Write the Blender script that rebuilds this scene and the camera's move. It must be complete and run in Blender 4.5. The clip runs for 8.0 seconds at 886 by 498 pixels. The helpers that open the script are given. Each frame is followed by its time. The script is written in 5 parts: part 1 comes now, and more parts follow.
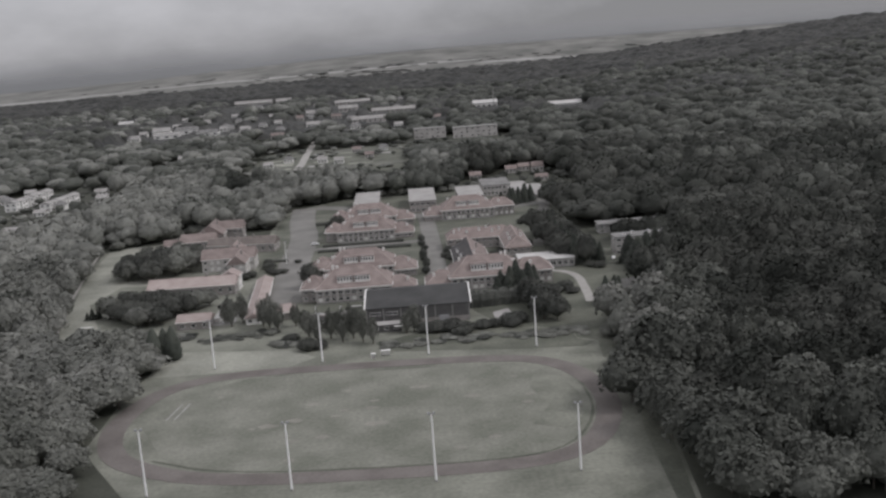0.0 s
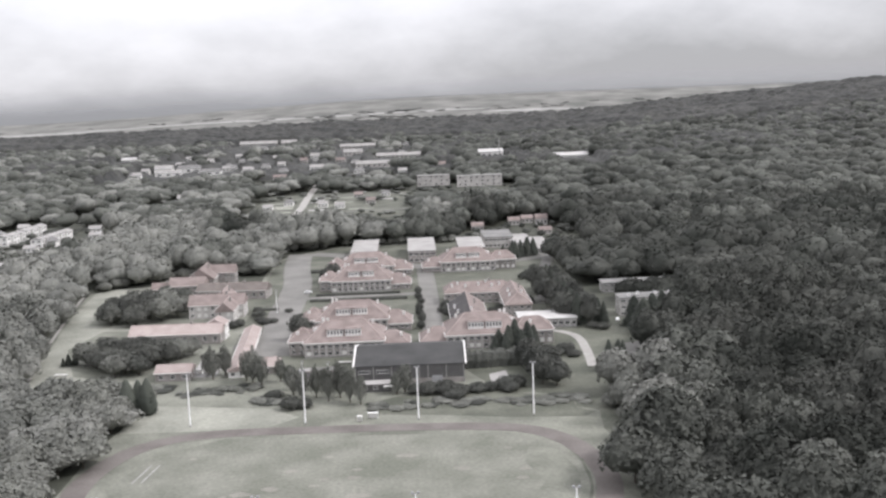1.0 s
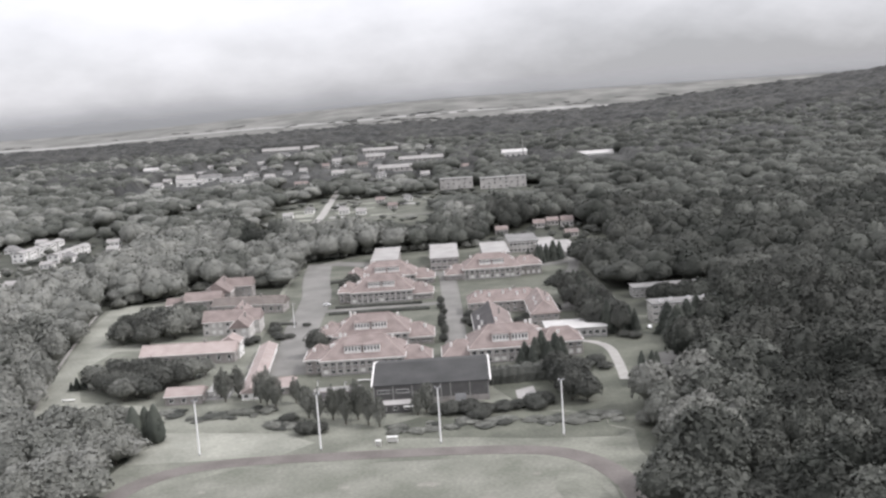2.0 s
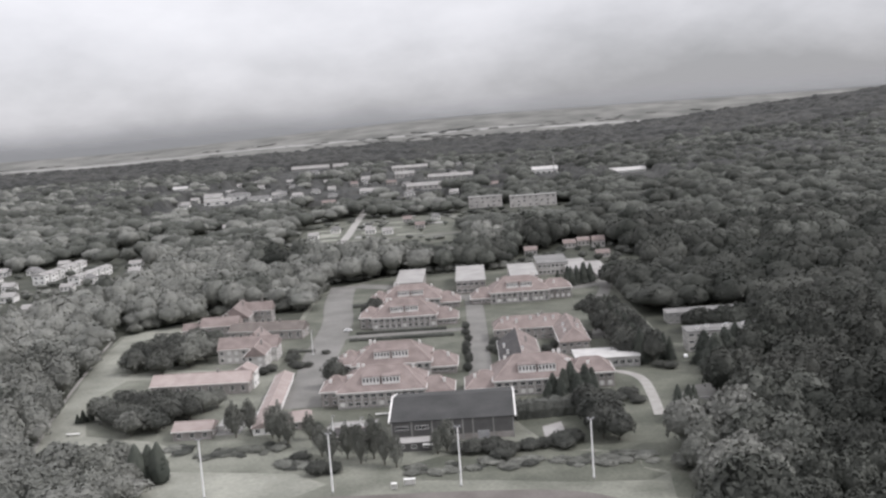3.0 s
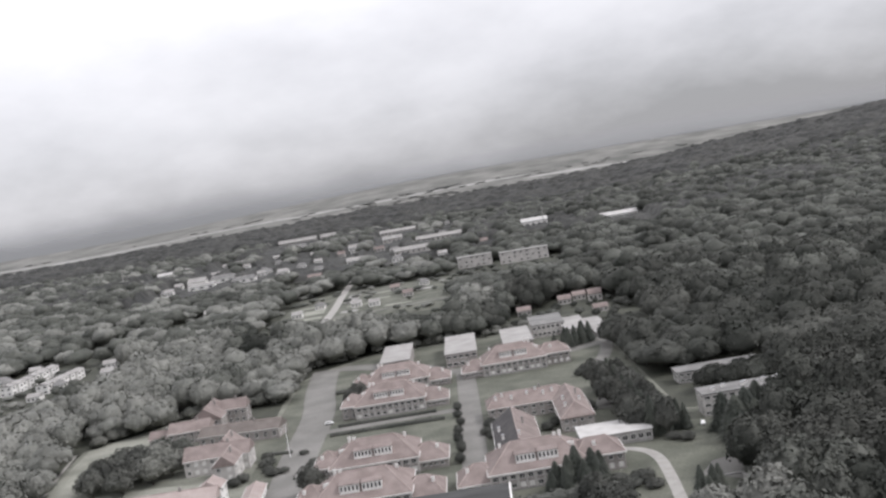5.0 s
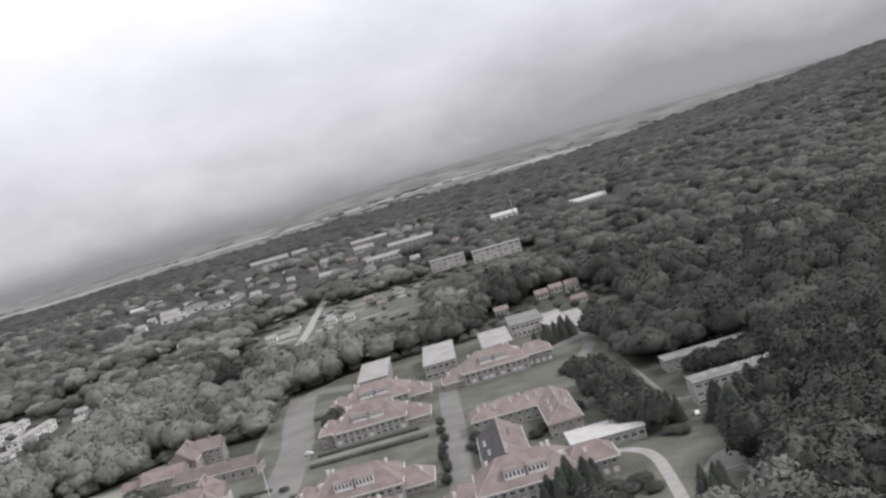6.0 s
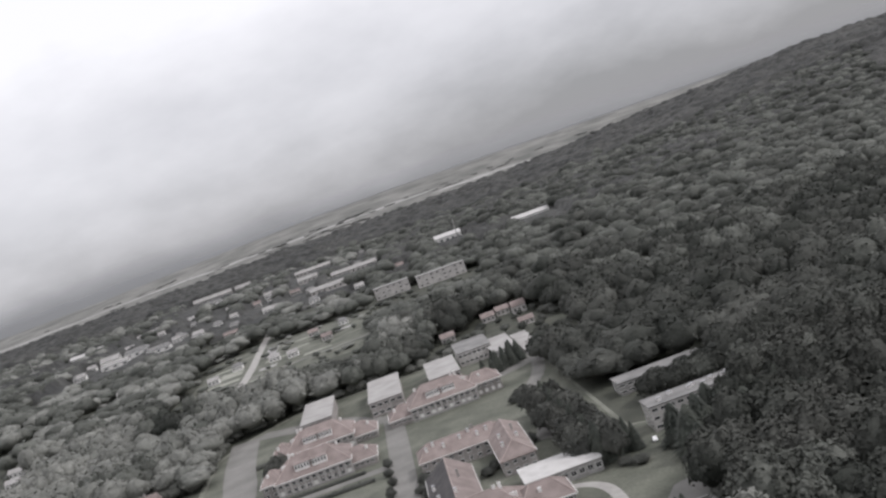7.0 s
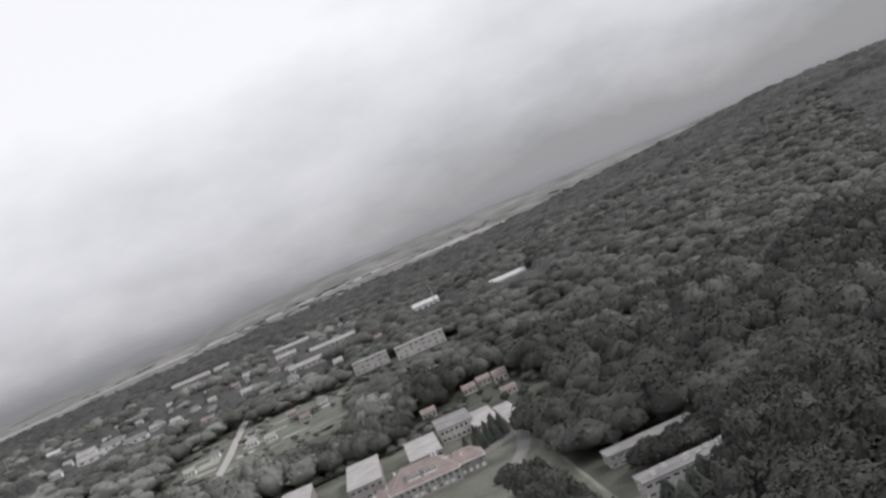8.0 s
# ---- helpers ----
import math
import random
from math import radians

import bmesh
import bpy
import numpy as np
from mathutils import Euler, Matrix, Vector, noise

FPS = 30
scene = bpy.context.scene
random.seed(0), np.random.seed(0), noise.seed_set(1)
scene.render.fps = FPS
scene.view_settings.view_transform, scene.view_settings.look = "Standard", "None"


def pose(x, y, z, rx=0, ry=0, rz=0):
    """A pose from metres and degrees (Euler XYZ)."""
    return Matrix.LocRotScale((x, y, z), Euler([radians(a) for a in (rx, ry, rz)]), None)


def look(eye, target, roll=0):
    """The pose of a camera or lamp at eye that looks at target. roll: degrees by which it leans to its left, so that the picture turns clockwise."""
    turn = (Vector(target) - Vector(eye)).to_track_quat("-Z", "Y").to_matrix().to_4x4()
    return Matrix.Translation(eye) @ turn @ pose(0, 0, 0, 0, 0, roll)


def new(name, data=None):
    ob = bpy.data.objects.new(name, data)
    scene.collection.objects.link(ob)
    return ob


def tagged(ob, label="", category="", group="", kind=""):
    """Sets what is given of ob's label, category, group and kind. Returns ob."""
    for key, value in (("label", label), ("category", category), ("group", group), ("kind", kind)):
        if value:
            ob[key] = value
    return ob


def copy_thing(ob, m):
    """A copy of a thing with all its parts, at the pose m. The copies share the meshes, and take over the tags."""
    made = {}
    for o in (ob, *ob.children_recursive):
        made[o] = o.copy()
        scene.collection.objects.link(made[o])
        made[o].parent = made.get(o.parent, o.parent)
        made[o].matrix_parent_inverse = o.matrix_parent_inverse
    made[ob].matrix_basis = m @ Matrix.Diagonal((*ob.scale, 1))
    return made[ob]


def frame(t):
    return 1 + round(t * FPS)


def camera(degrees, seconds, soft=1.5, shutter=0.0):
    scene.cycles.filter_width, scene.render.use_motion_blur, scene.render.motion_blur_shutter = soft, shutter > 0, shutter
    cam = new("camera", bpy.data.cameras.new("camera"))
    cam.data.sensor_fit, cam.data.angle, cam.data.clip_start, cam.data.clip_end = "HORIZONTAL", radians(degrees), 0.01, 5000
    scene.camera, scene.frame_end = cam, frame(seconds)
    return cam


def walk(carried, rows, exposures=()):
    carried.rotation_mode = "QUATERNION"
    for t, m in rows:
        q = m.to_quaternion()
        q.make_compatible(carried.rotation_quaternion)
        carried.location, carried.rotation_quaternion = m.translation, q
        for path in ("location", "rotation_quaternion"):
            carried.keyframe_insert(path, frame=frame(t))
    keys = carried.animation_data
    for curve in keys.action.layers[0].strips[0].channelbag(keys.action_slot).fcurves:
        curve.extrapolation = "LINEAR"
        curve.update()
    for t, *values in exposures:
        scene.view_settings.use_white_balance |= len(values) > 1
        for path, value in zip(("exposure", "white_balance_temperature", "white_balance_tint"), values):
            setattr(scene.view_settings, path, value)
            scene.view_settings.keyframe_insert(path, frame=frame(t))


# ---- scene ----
cam = camera(45.6, 8.0, soft=2.5, shutter=0.3)
PATH = [
    (0, (-0.879, 0.767, 110.12), (-0.823, 2.729, 109.742), -4.25),
    (0.5, (0.6, 11.512, 109.941), (0.679, 13.474, 109.562), -3.3),
    (1, (2.176, 22.646, 110.021), (2.233, 24.624, 109.729), -2.2),
    (2.5, (7.313, 56.215, 110.118), (7.293, 58.194, 109.836), -4.7),
    (3, (9.326, 67.608, 110.296), (9.274, 69.591, 110.044), -4.2),
    (3.5, (11.473, 79.231, 110.377), (11.426, 81.202, 110.044), -5.7),
    (4, (13.601, 91.622, 110.624), (13.549, 93.61, 110.415), -5.9),
    (5.5, (21.263, 127.104, 111.039), (21.246, 129.099, 110.896), -12.9),
    (6, (24.166, 138.722, 111.23), (24.175, 140.716, 111.077), -15.8),
    (6.5, (27.181, 150.091, 111.386), (27.244, 152.087, 111.275), -17.1),
    (7, (30.6, 161.559, 111.601), (30.716, 163.551, 111.456), -19.3),
    (7.5, (34.061, 172.974, 111.819), (34.205, 174.965, 111.685), -21.5),
    (8, (37.55, 184.254, 112.023), (37.746, 186.244, 111.979), -22.8),
]
EXPOSURES = [(t, s, 6400, 14) for t, s in ((0.0, -0.33), (0.2, -0.15), (0.5, 0.33), (1.0, 0.64), (2.5, 0.50), (3.0, 0.34), (3.5, 0.27), (4.0, 0.36), (5.5, 0.30), (6.5, 0.15), (7.0, 0.14), (8.0, 0.06))]
walk(cam, [(t, look(eye, target, roll)) for t, eye, target, roll in PATH], EXPOSURES)

# ---- world and sun: bright overcast, lighter to the west ----
SUN_EL, SUN_AZ = radians(46), radians(98)
world = bpy.data.worlds.new("overcast_sky")
scene.world = world
world.use_nodes = True
wn, wl = world.node_tree.nodes, world.node_tree.links
wn.clear()


def wnode(kind, **kw):
    n = wn.new(kind)
    for k, v in kw.items():
        n.inputs[k].default_value = v
    return n


w_out = wn.new("ShaderNodeOutputWorld")
w_bg = wn.new("ShaderNodeBackground")
w_sky = wn.new("ShaderNodeTexSky")
w_sky.sky_type = "NISHITA"
w_sky.sun_disc = False
w_sky.sun_elevation, w_sky.sun_rotation = SUN_EL, SUN_AZ
w_co = wn.new("ShaderNodeTexCoord")
w_sep = wn.new("ShaderNodeSeparateXYZ")
wl.new(w_co.outputs["Generated"], w_sep.inputs[0])
# cloud brightness climbs with elevation
w_ramp = wn.new("ShaderNodeValToRGB")
w_ramp.color_ramp.elements[0].position, w_ramp.color_ramp.elements[0].color = 0.0, (0.305, 0.31, 0.318, 1)
w_ramp.color_ramp.elements[1].position, w_ramp.color_ramp.elements[1].color = 0.22, (0.94, 0.945, 0.957, 1)
e = w_ramp.color_ramp.elements.new(0.09)
e.color = (0.615, 0.62, 0.634, 1)
w_map = wn.new("ShaderNodeMapping")
w_map.inputs["Scale"].default_value = (4.0, 4.0, 8.0)
wl.new(w_co.outputs["Generated"], w_map.inputs[0])
w_noise = wnode("ShaderNodeTexNoise", Scale=1.6, Detail=6.0, Roughness=0.55)
wl.new(w_map.outputs[0], w_noise.inputs["Vector"])
w_m1 = wn.new("ShaderNodeMath")
w_m1.operation = "MULTIPLY_ADD"
w_m1.inputs[1].default_value, w_m1.inputs[2].default_value = 0.15, -0.075
wl.new(w_noise.outputs["Fac"], w_m1.inputs[0])
w_m2 = wn.new("ShaderNodeMath")
w_m2.operation = "MULTIPLY_ADD"
w_m2.inputs[1].default_value = -0.06
wl.new(w_sep.outputs["X"], w_m2.inputs[0])
wl.new(w_sep.outputs["Z"], w_m2.inputs[2])
w_m3 = wn.new("ShaderNodeMath")
wl.new(w_m1.outputs[0], w_m3.inputs[0])
wl.new(w_m2.outputs[0], w_m3.inputs[1])
wl.new(w_m3.outputs[0], w_ramp.inputs[0])
w_sc = wn.new("ShaderNodeMixRGB")
w_sc.inputs[0].default_value = 0.93
w_dim = wn.new("ShaderNodeMixRGB")
w_dim.blend_type = "MULTIPLY"
w_dim.inputs[0].default_value = 1.0
w_dim.inputs[2].default_value = (0.1, 0.1, 0.1, 1)
wl.new(w_sky.outputs[0], w_dim.inputs[1])
wl.new(w_dim.outputs[0], w_sc.inputs[1])
wl.new(w_ramp.outputs[0], w_sc.inputs[2])
wl.new(w_sc.outputs[0], w_bg.inputs[0])
w_bg.inputs[1].default_value = 1.0
wl.new(w_bg.outputs[0], w_out.inputs[0])

sun = new("sun", bpy.data.lights.new("sun", "SUN"))
sun.data.energy, sun.data.angle, sun.data.color = 1.5, radians(12), (1.0, 0.98, 0.95)
sun.matrix_world = look((500 * math.sin(SUN_AZ) * math.cos(SUN_EL), 500 * math.cos(SUN_AZ) * math.cos(SUN_EL), 500 * math.sin(SUN_EL)), (0, 0, 0))


# ---- materials ----
def material(name, base, other=None, scale=1.0, detail=6.0, rough=0.85, island=0.0, rand=0.0, fine=0.0, spec=0.3, bump=0.0, metal=0.0, fine_scale=0.0, clump=0.0):
    """Base and second colour mixed by large noise, a fine grain on top, optional change per island, per object or per clump of trees."""
    m = bpy.data.materials.new(name)
    m.use_nodes = True
    nt = m.node_tree
    n, l = nt.nodes, nt.links
    b = n["Principled BSDF"]
    b.inputs["Roughness"].default_value = rough
    b.inputs["Specular IOR Level"].default_value = spec
    b.inputs["Metallic"].default_value = metal
    co = n.new("ShaderNodeTexCoord")
    geo = n.new("ShaderNodeNewGeometry")
    big = n.new("ShaderNodeTexNoise")
    big.inputs["Scale"].default_value, big.inputs["Detail"].default_value = scale, detail
    l.new(geo.outputs["Position"], big.inputs["Vector"])
    ramp = n.new("ShaderNodeValToRGB")
    ramp.color_ramp.elements[0].position, ramp.color_ramp.elements[1].position = 0.35, 0.65
    ramp.color_ramp.elements[0].color = (*base, 1)
    ramp.color_ramp.elements[1].color = (*(other or base), 1)
    l.new(big.outputs["Fac"], ramp.inputs[0])
    out = ramp.outputs[0]

    def times(sock, lo, hi, amount):
        nonlocal out
        mr = n.new("ShaderNodeMapRange")
        mr.inputs["To Min"].default_value, mr.inputs["To Max"].default_value = lo, hi
        l.new(sock, mr.inputs["Value"])
        mix = n.new("ShaderNodeMixRGB")
        mix.blend_type = "MULTIPLY"
        mix.inputs[0].default_value = 1.0
        l.new(out, mix.inputs[1])
        l.new(mr.outputs[0], mix.inputs[2])
        out = mix.outputs[0]

    if fine:
        f = n.new("ShaderNodeTexNoise")
        f.inputs["Scale"].default_value, f.inputs["Detail"].default_value = fine_scale or scale * 14, 4
        l.new(geo.outputs["Position"], f.inputs["Vector"])
        times(f.outputs["Fac"], 1 - fine, 1 + fine, fine)
        if bump:
            bp = n.new("ShaderNodeBump")
            bp.inputs["Strength"].default_value, bp.inputs["Distance"].default_value = bump, 0.6
            l.new(f.outputs["Fac"], bp.inputs["Height"])
            l.new(bp.outputs[0], b.inputs["Normal"])
    if island:
        times(geo.outputs["Random Per Island"], 1 - island, 1 + island, island)
    if clump:
        vo = n.new("ShaderNodeTexVoronoi")
        vo.inputs["Scale"].default_value = 0.075
        l.new(geo.outputs["Position"], vo.inputs["Vector"])
        sc = n.new("ShaderNodeSeparateColor")
        l.new(vo.outputs["Color"], sc.inputs[0])
        times(sc.outputs[0], 1 - clump, 1 + clump, clump)
    if rand:
        oi = n.new("ShaderNodeObjectInfo")
        times(oi.outputs["Random"], 1 - rand, 1 + rand, rand)
    l.new(out, b.inputs["Base Color"])
    return m


M_GRASS = material("mown_grass", (0.128, 0.133, 0.110), (0.222, 0.226, 0.192), 0.055, fine=0.4)
# pale grass; on the west lawn its colour also holds the brighter light
M_GRASS_PALE = material("pale_grass", (0.209, 0.213, 0.183), (0.314, 0.316, 0.275), 0.05, fine=0.35)
# dark grass; on the east lawn its colour also holds the dimmer light
M_GRASS_DARK = material("dark_grass", (0.080, 0.085, 0.068), (0.145, 0.149, 0.122), 0.06, fine=0.45)
M_PITCH = material("pitch_grass", (0.140, 0.146, 0.120), (0.215, 0.217, 0.187), 0.06, fine=0.4)
M_LAND = material("woodland_floor", (0.045, 0.048, 0.038), (0.075, 0.078, 0.062), 0.05, fine=0.4)
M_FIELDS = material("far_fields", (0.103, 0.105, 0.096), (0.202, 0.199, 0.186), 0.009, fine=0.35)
M_TRACK = material("cinder_track", (0.128, 0.114, 0.107), (0.178, 0.162, 0.152), 0.08, fine=0.25)
M_ROAD = material("asphalt_worn", (0.158, 0.155, 0.145), (0.216, 0.210, 0.199), 0.06, fine=0.2)
M_PATH = material("pale_gravel", (0.30, 0.29, 0.275), (0.37, 0.36, 0.34), 0.2, fine=0.2)
M_TILE = material("clay_tiles", (0.191, 0.155, 0.145), (0.256, 0.213, 0.201), 0.22, fine=0.3, rough=0.8, rand=0.08)
M_TILE_PALE = material("clay_tiles_pale", (0.323, 0.268, 0.252), (0.389, 0.332, 0.314), 0.22, fine=0.25, rand=0.08)
M_SLATE = material("dark_slate", (0.055, 0.052, 0.054), (0.085, 0.08, 0.08), 0.3, fine=0.25)
M_BRICK = material("weathered_brick", (0.245, 0.228, 0.218), (0.331, 0.311, 0.298), 0.35, fine=0.3, rand=0.1)
M_PLASTER = material("pale_plaster", (0.40, 0.385, 0.37), (0.52, 0.50, 0.48), 0.3, fine=0.15)
M_WHITE = material("white_paint", (0.68, 0.67, 0.65), (0.80, 0.79, 0.77), 0.5, fine=0.08, rough=0.6)
M_FLATROOF = material("roof_felt_pale", (0.29, 0.28, 0.27), (0.37, 0.36, 0.35), 0.12, fine=0.12)
M_GREYROOF = material("roof_felt_grey", (0.16, 0.158, 0.155), (0.24, 0.235, 0.23), 0.12, fine=0.2)
M_CONC = material("concrete", (0.26, 0.255, 0.245), (0.35, 0.345, 0.335), 0.3, fine=0.2)
M_GLASS = material("window_glass", (0.03, 0.032, 0.035), (0.05, 0.052, 0.055), 0.4, rough=0.12, spec=0.6)
M_BLIND = material("white_blinds", (0.58, 0.57, 0.55), (0.70, 0.69, 0.67), 0.6, rough=0.5)
M_POLE = material("white_galvanised_pole", (0.78, 0.78, 0.78), (0.86, 0.86, 0.86), 0.4, rough=0.5)
M_METAL = material("grey_steel", (0.30, 0.30, 0.31), (0.38, 0.38, 0.39), 0.5, rough=0.5)
M_BARK = material("bark", (0.07, 0.06, 0.05), (0.11, 0.10, 0.085), 0.8, fine=0.3)
# wood leaves in three tones: light fading eastward is put into their colour
M_LEAF = material("broad_leaves_brightened", (0.121, 0.125, 0.111), (0.204, 0.206, 0.187), 0.035, detail=3.5, fine=0.34, bump=1.0, fine_scale=0.7, island=0.10, rough=0.65, spec=0.4, clump=0.16)
M_LEAF_MID = material("mid_broad_leaves", (0.061, 0.065, 0.056), (0.108, 0.112, 0.099), 0.035, detail=3.5, fine=0.34, bump=1.0, fine_scale=0.7, island=0.10, rough=0.7, spec=0.25, clump=0.16)
M_LEAF_DIM = material("wood_leaves_dimmed", (0.035, 0.038, 0.033), (0.075, 0.077, 0.069), 0.03, detail=3.5, fine=0.34, bump=1.0, fine_scale=0.7, island=0.10, rough=0.75, spec=0.12, clump=0.18)
M_LEAF_TREE = material("broad_leaves_single", (0.108, 0.112, 0.097), (0.185, 0.188, 0.168), 0.035, detail=3.5, fine=0.34, bump=1.0, fine_scale=0.8, island=0.12, rand=0.22, rough=0.65, spec=0.4)
M_PINE = material("conifer_needles", (0.043, 0.049, 0.042), (0.068, 0.074, 0.062), 0.08, island=0.25, rand=0.15)
M_CANOPY = material("far_canopy", (0.034, 0.035, 0.034), (0.067, 0.067, 0.063), 0.012, fine=0.4, rough=0.75, spec=0.2, clump=0.14)
# distance haze put in as emission that brightens with height
M_HILL = bpy.data.materials.new("hill_woods_haze_glow")
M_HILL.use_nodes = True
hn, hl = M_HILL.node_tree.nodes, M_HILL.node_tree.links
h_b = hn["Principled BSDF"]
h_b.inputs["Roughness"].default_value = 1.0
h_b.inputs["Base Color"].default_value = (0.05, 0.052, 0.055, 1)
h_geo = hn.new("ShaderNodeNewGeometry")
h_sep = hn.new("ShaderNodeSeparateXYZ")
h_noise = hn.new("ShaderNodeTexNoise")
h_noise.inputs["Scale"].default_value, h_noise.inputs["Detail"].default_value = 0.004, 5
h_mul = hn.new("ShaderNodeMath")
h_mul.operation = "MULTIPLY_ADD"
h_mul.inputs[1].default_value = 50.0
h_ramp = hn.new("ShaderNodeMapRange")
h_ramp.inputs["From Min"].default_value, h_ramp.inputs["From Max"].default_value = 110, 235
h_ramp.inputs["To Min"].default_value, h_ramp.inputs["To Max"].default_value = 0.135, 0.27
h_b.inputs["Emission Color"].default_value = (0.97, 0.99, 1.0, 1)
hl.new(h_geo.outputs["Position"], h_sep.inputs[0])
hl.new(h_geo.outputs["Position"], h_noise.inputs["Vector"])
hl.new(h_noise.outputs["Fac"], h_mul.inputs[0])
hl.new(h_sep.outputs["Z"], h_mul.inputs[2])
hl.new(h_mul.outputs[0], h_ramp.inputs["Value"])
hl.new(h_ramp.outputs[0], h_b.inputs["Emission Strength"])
# alpha fades the crests into the sky, standing in for haze
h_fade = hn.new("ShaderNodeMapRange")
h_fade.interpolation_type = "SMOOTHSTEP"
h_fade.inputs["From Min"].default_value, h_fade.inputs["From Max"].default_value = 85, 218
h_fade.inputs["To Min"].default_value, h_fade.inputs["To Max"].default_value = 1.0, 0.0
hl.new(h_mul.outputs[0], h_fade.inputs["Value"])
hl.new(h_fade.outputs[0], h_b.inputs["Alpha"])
# leaf colour lightened to carry the haze of distance
M_HAZYHEDGE = material("hedgerow_leaves_haze_tint", (0.105, 0.107, 0.103), (0.150, 0.152, 0.146), 0.01, fine=0.3)
M_RIVER = material("river_gravel", (0.258, 0.257, 0.246), (0.347, 0.342, 0.330), 0.02, fine=0.3)
M_SHEDROOF = material("weathered_white_sheet", (0.44, 0.43, 0.42), (0.54, 0.53, 0.52), 0.2, fine=0.12)
M_TILE_DULL = material("mossy_dull_tiles", (0.135, 0.118, 0.108), (0.185, 0.162, 0.150), 0.25, fine=0.3)
M_CARW = material("white_car_paint", (0.80, 0.80, 0.80), (0.84, 0.84, 0.84), 0.5, rough=0.3, spec=0.5)
M_TYRE = material("tyre_rubber", (0.02, 0.02, 0.02), (0.03, 0.03, 0.03), 2.0)


# ---- mesh helpers ----
def mesh_ob(name, bm, mat, smooth=False):
    me = bpy.data.meshes.new(name)
    bm.normal_update()
    bm.to_mesh(me)
    bm.free()
    for m in mat if isinstance(mat, (list, tuple)) else [mat]:
        me.materials.append(m)
    if smooth:
        for p in me.polygons:
            p.use_smooth = True
    return new(name, me)


def part(name, bm, mat, parent, label="", smooth=False):
    ob = mesh_ob(name, bm, mat, smooth)
    ob.parent = parent
    if label:
        tagged(ob, label)
    return ob


def thing(name, m, label, category, group="", kind=""):
    ob = new(name)
    ob.empty_display_size = 0.5
    ob.matrix_world = m
    return tagged(ob, label, category, group, kind)


def box(bm, x0, x1, y0, y1, z0, z1, bevel=0.0):
    vs = [bm.verts.new(p) for p in ((x0, y0, z0), (x1, y0, z0), (x1, y1, z0), (x0, y1, z0), (x0, y0, z1), (x1, y0, z1), (x1, y1, z1), (x0, y1, z1))]
    fs = [bm.faces.new([vs[i] for i in f]) for f in ((3, 2, 1, 0), (4, 5, 6, 7), (0, 1, 5, 4), (1, 2, 6, 5), (2, 3, 7, 6), (3, 0, 4, 7))]
    if bevel:
        es = list({e for f in fs for e in f.edges})
        bmesh.ops.bevel(bm, geom=es, offset=bevel, segments=1, affect="EDGES")
    return bm


def boxes(*args):
    bm = bmesh.new()
    for a in args:
        box(bm, *a)
    return bm


def hip(x0, x1, y0, y1, z, rise, inset, over=0.6, thick=0.28, along="x"):
    """A hipped roof with overhanging eaves, a fascia and a soffit. inset 0 gives gables."""
    bm = bmesh.new()
    a0, a1, b0, b1 = x0 - over, x1 + over, y0 - over, y1 + over
    lo = [bm.verts.new(p) for p in ((a0, b0, z - thick), (a1, b0, z - thick), (a1, b1, z - thick), (a0, b1, z - thick))]
    hi = [bm.verts.new(p) for p in ((a0, b0, z), (a1, b0, z), (a1, b1, z), (a0, b1, z))]
    if along == "x":
        r = [bm.verts.new((a0 + inset, (b0 + b1) / 2, z + rise)), bm.verts.new((a1 - inset, (b0 + b1) / 2, z + rise))]
        tops = [(hi[0], hi[1], r[1], r[0]), (hi[1], hi[2], r[1]), (hi[2], hi[3], r[0], r[1]), (hi[3], hi[0], r[0])]
    else:
        r = [bm.verts.new(((a0 + a1) / 2, b0 + inset, z + rise)), bm.verts.new(((a0 + a1) / 2, b1 - inset, z + rise))]
        tops = [(hi[0], hi[1], r[0]), (hi[1], hi[2], r[1], r[0]), (hi[2], hi[3], r[1]), (hi[3], hi[0], r[0], r[1])]
    for f in tops:
        bm.faces.new(f)
    for i in range(4):
        j = (i + 1) % 4
        bm.faces.new((lo[i], lo[j], hi[j], hi[i]))
    bm.faces.new(lo[::-1])
    return bm


def ridge_caps(x0, x1, y0, y1, z, rise, inset, over=0.6, along="x", r=0.2):
    """Half-round cap tiles along the ridge and hips of a roof from hip()."""
    a0, a1, b0, b1 = x0 - over, x1 + over, y0 - over, y1 + over
    my, mx = (b0 + b1) / 2, (a0 + a1) / 2
    e = [(a0 + inset, my, z + rise), (a1 - inset, my, z + rise)] if along == "x" else [(mx, b0 + inset, z + rise), (mx, b1 - inset, z + rise)]
    bm = bmesh.new()
    tube(bm, e[0], e[1], r, r, 6)
    if inset:
        near = ((a0, b0), (a0, b1)) if along == "x" else ((a0, b0), (a1, b0))
        wide = ((a1, b0), (a1, b1)) if along == "x" else ((a0, b1), (a1, b1))
        for top, feet in ((e[0], near), (e[1], wide)):
            for x, y in feet:
                tube(bm, (x, y, z), top, r, r, 6)
    return bm


def tube(bm, p, q, r0, r1, seg=8, cap=True):
    p, q = Vector(p), Vector(q)
    d = (q - p).normalized()
    u = d.orthogonal().normalized()
    v = d.cross(u)
    rings = []
    for c, r in ((p, r0), (q, r1)):
        rings.append([bm.verts.new(c + (u * math.cos(2 * math.pi * i / seg) + v * math.sin(2 * math.pi * i / seg)) * r) for i in range(seg)])
    for i in range(seg):
        j = (i + 1) % seg
        bm.faces.new((rings[0][i], rings[0][j], rings[1][j], rings[1][i]))
    if cap:
        bm.faces.new(rings[0][::-1])
        bm.faces.new(rings[1])
    return bm


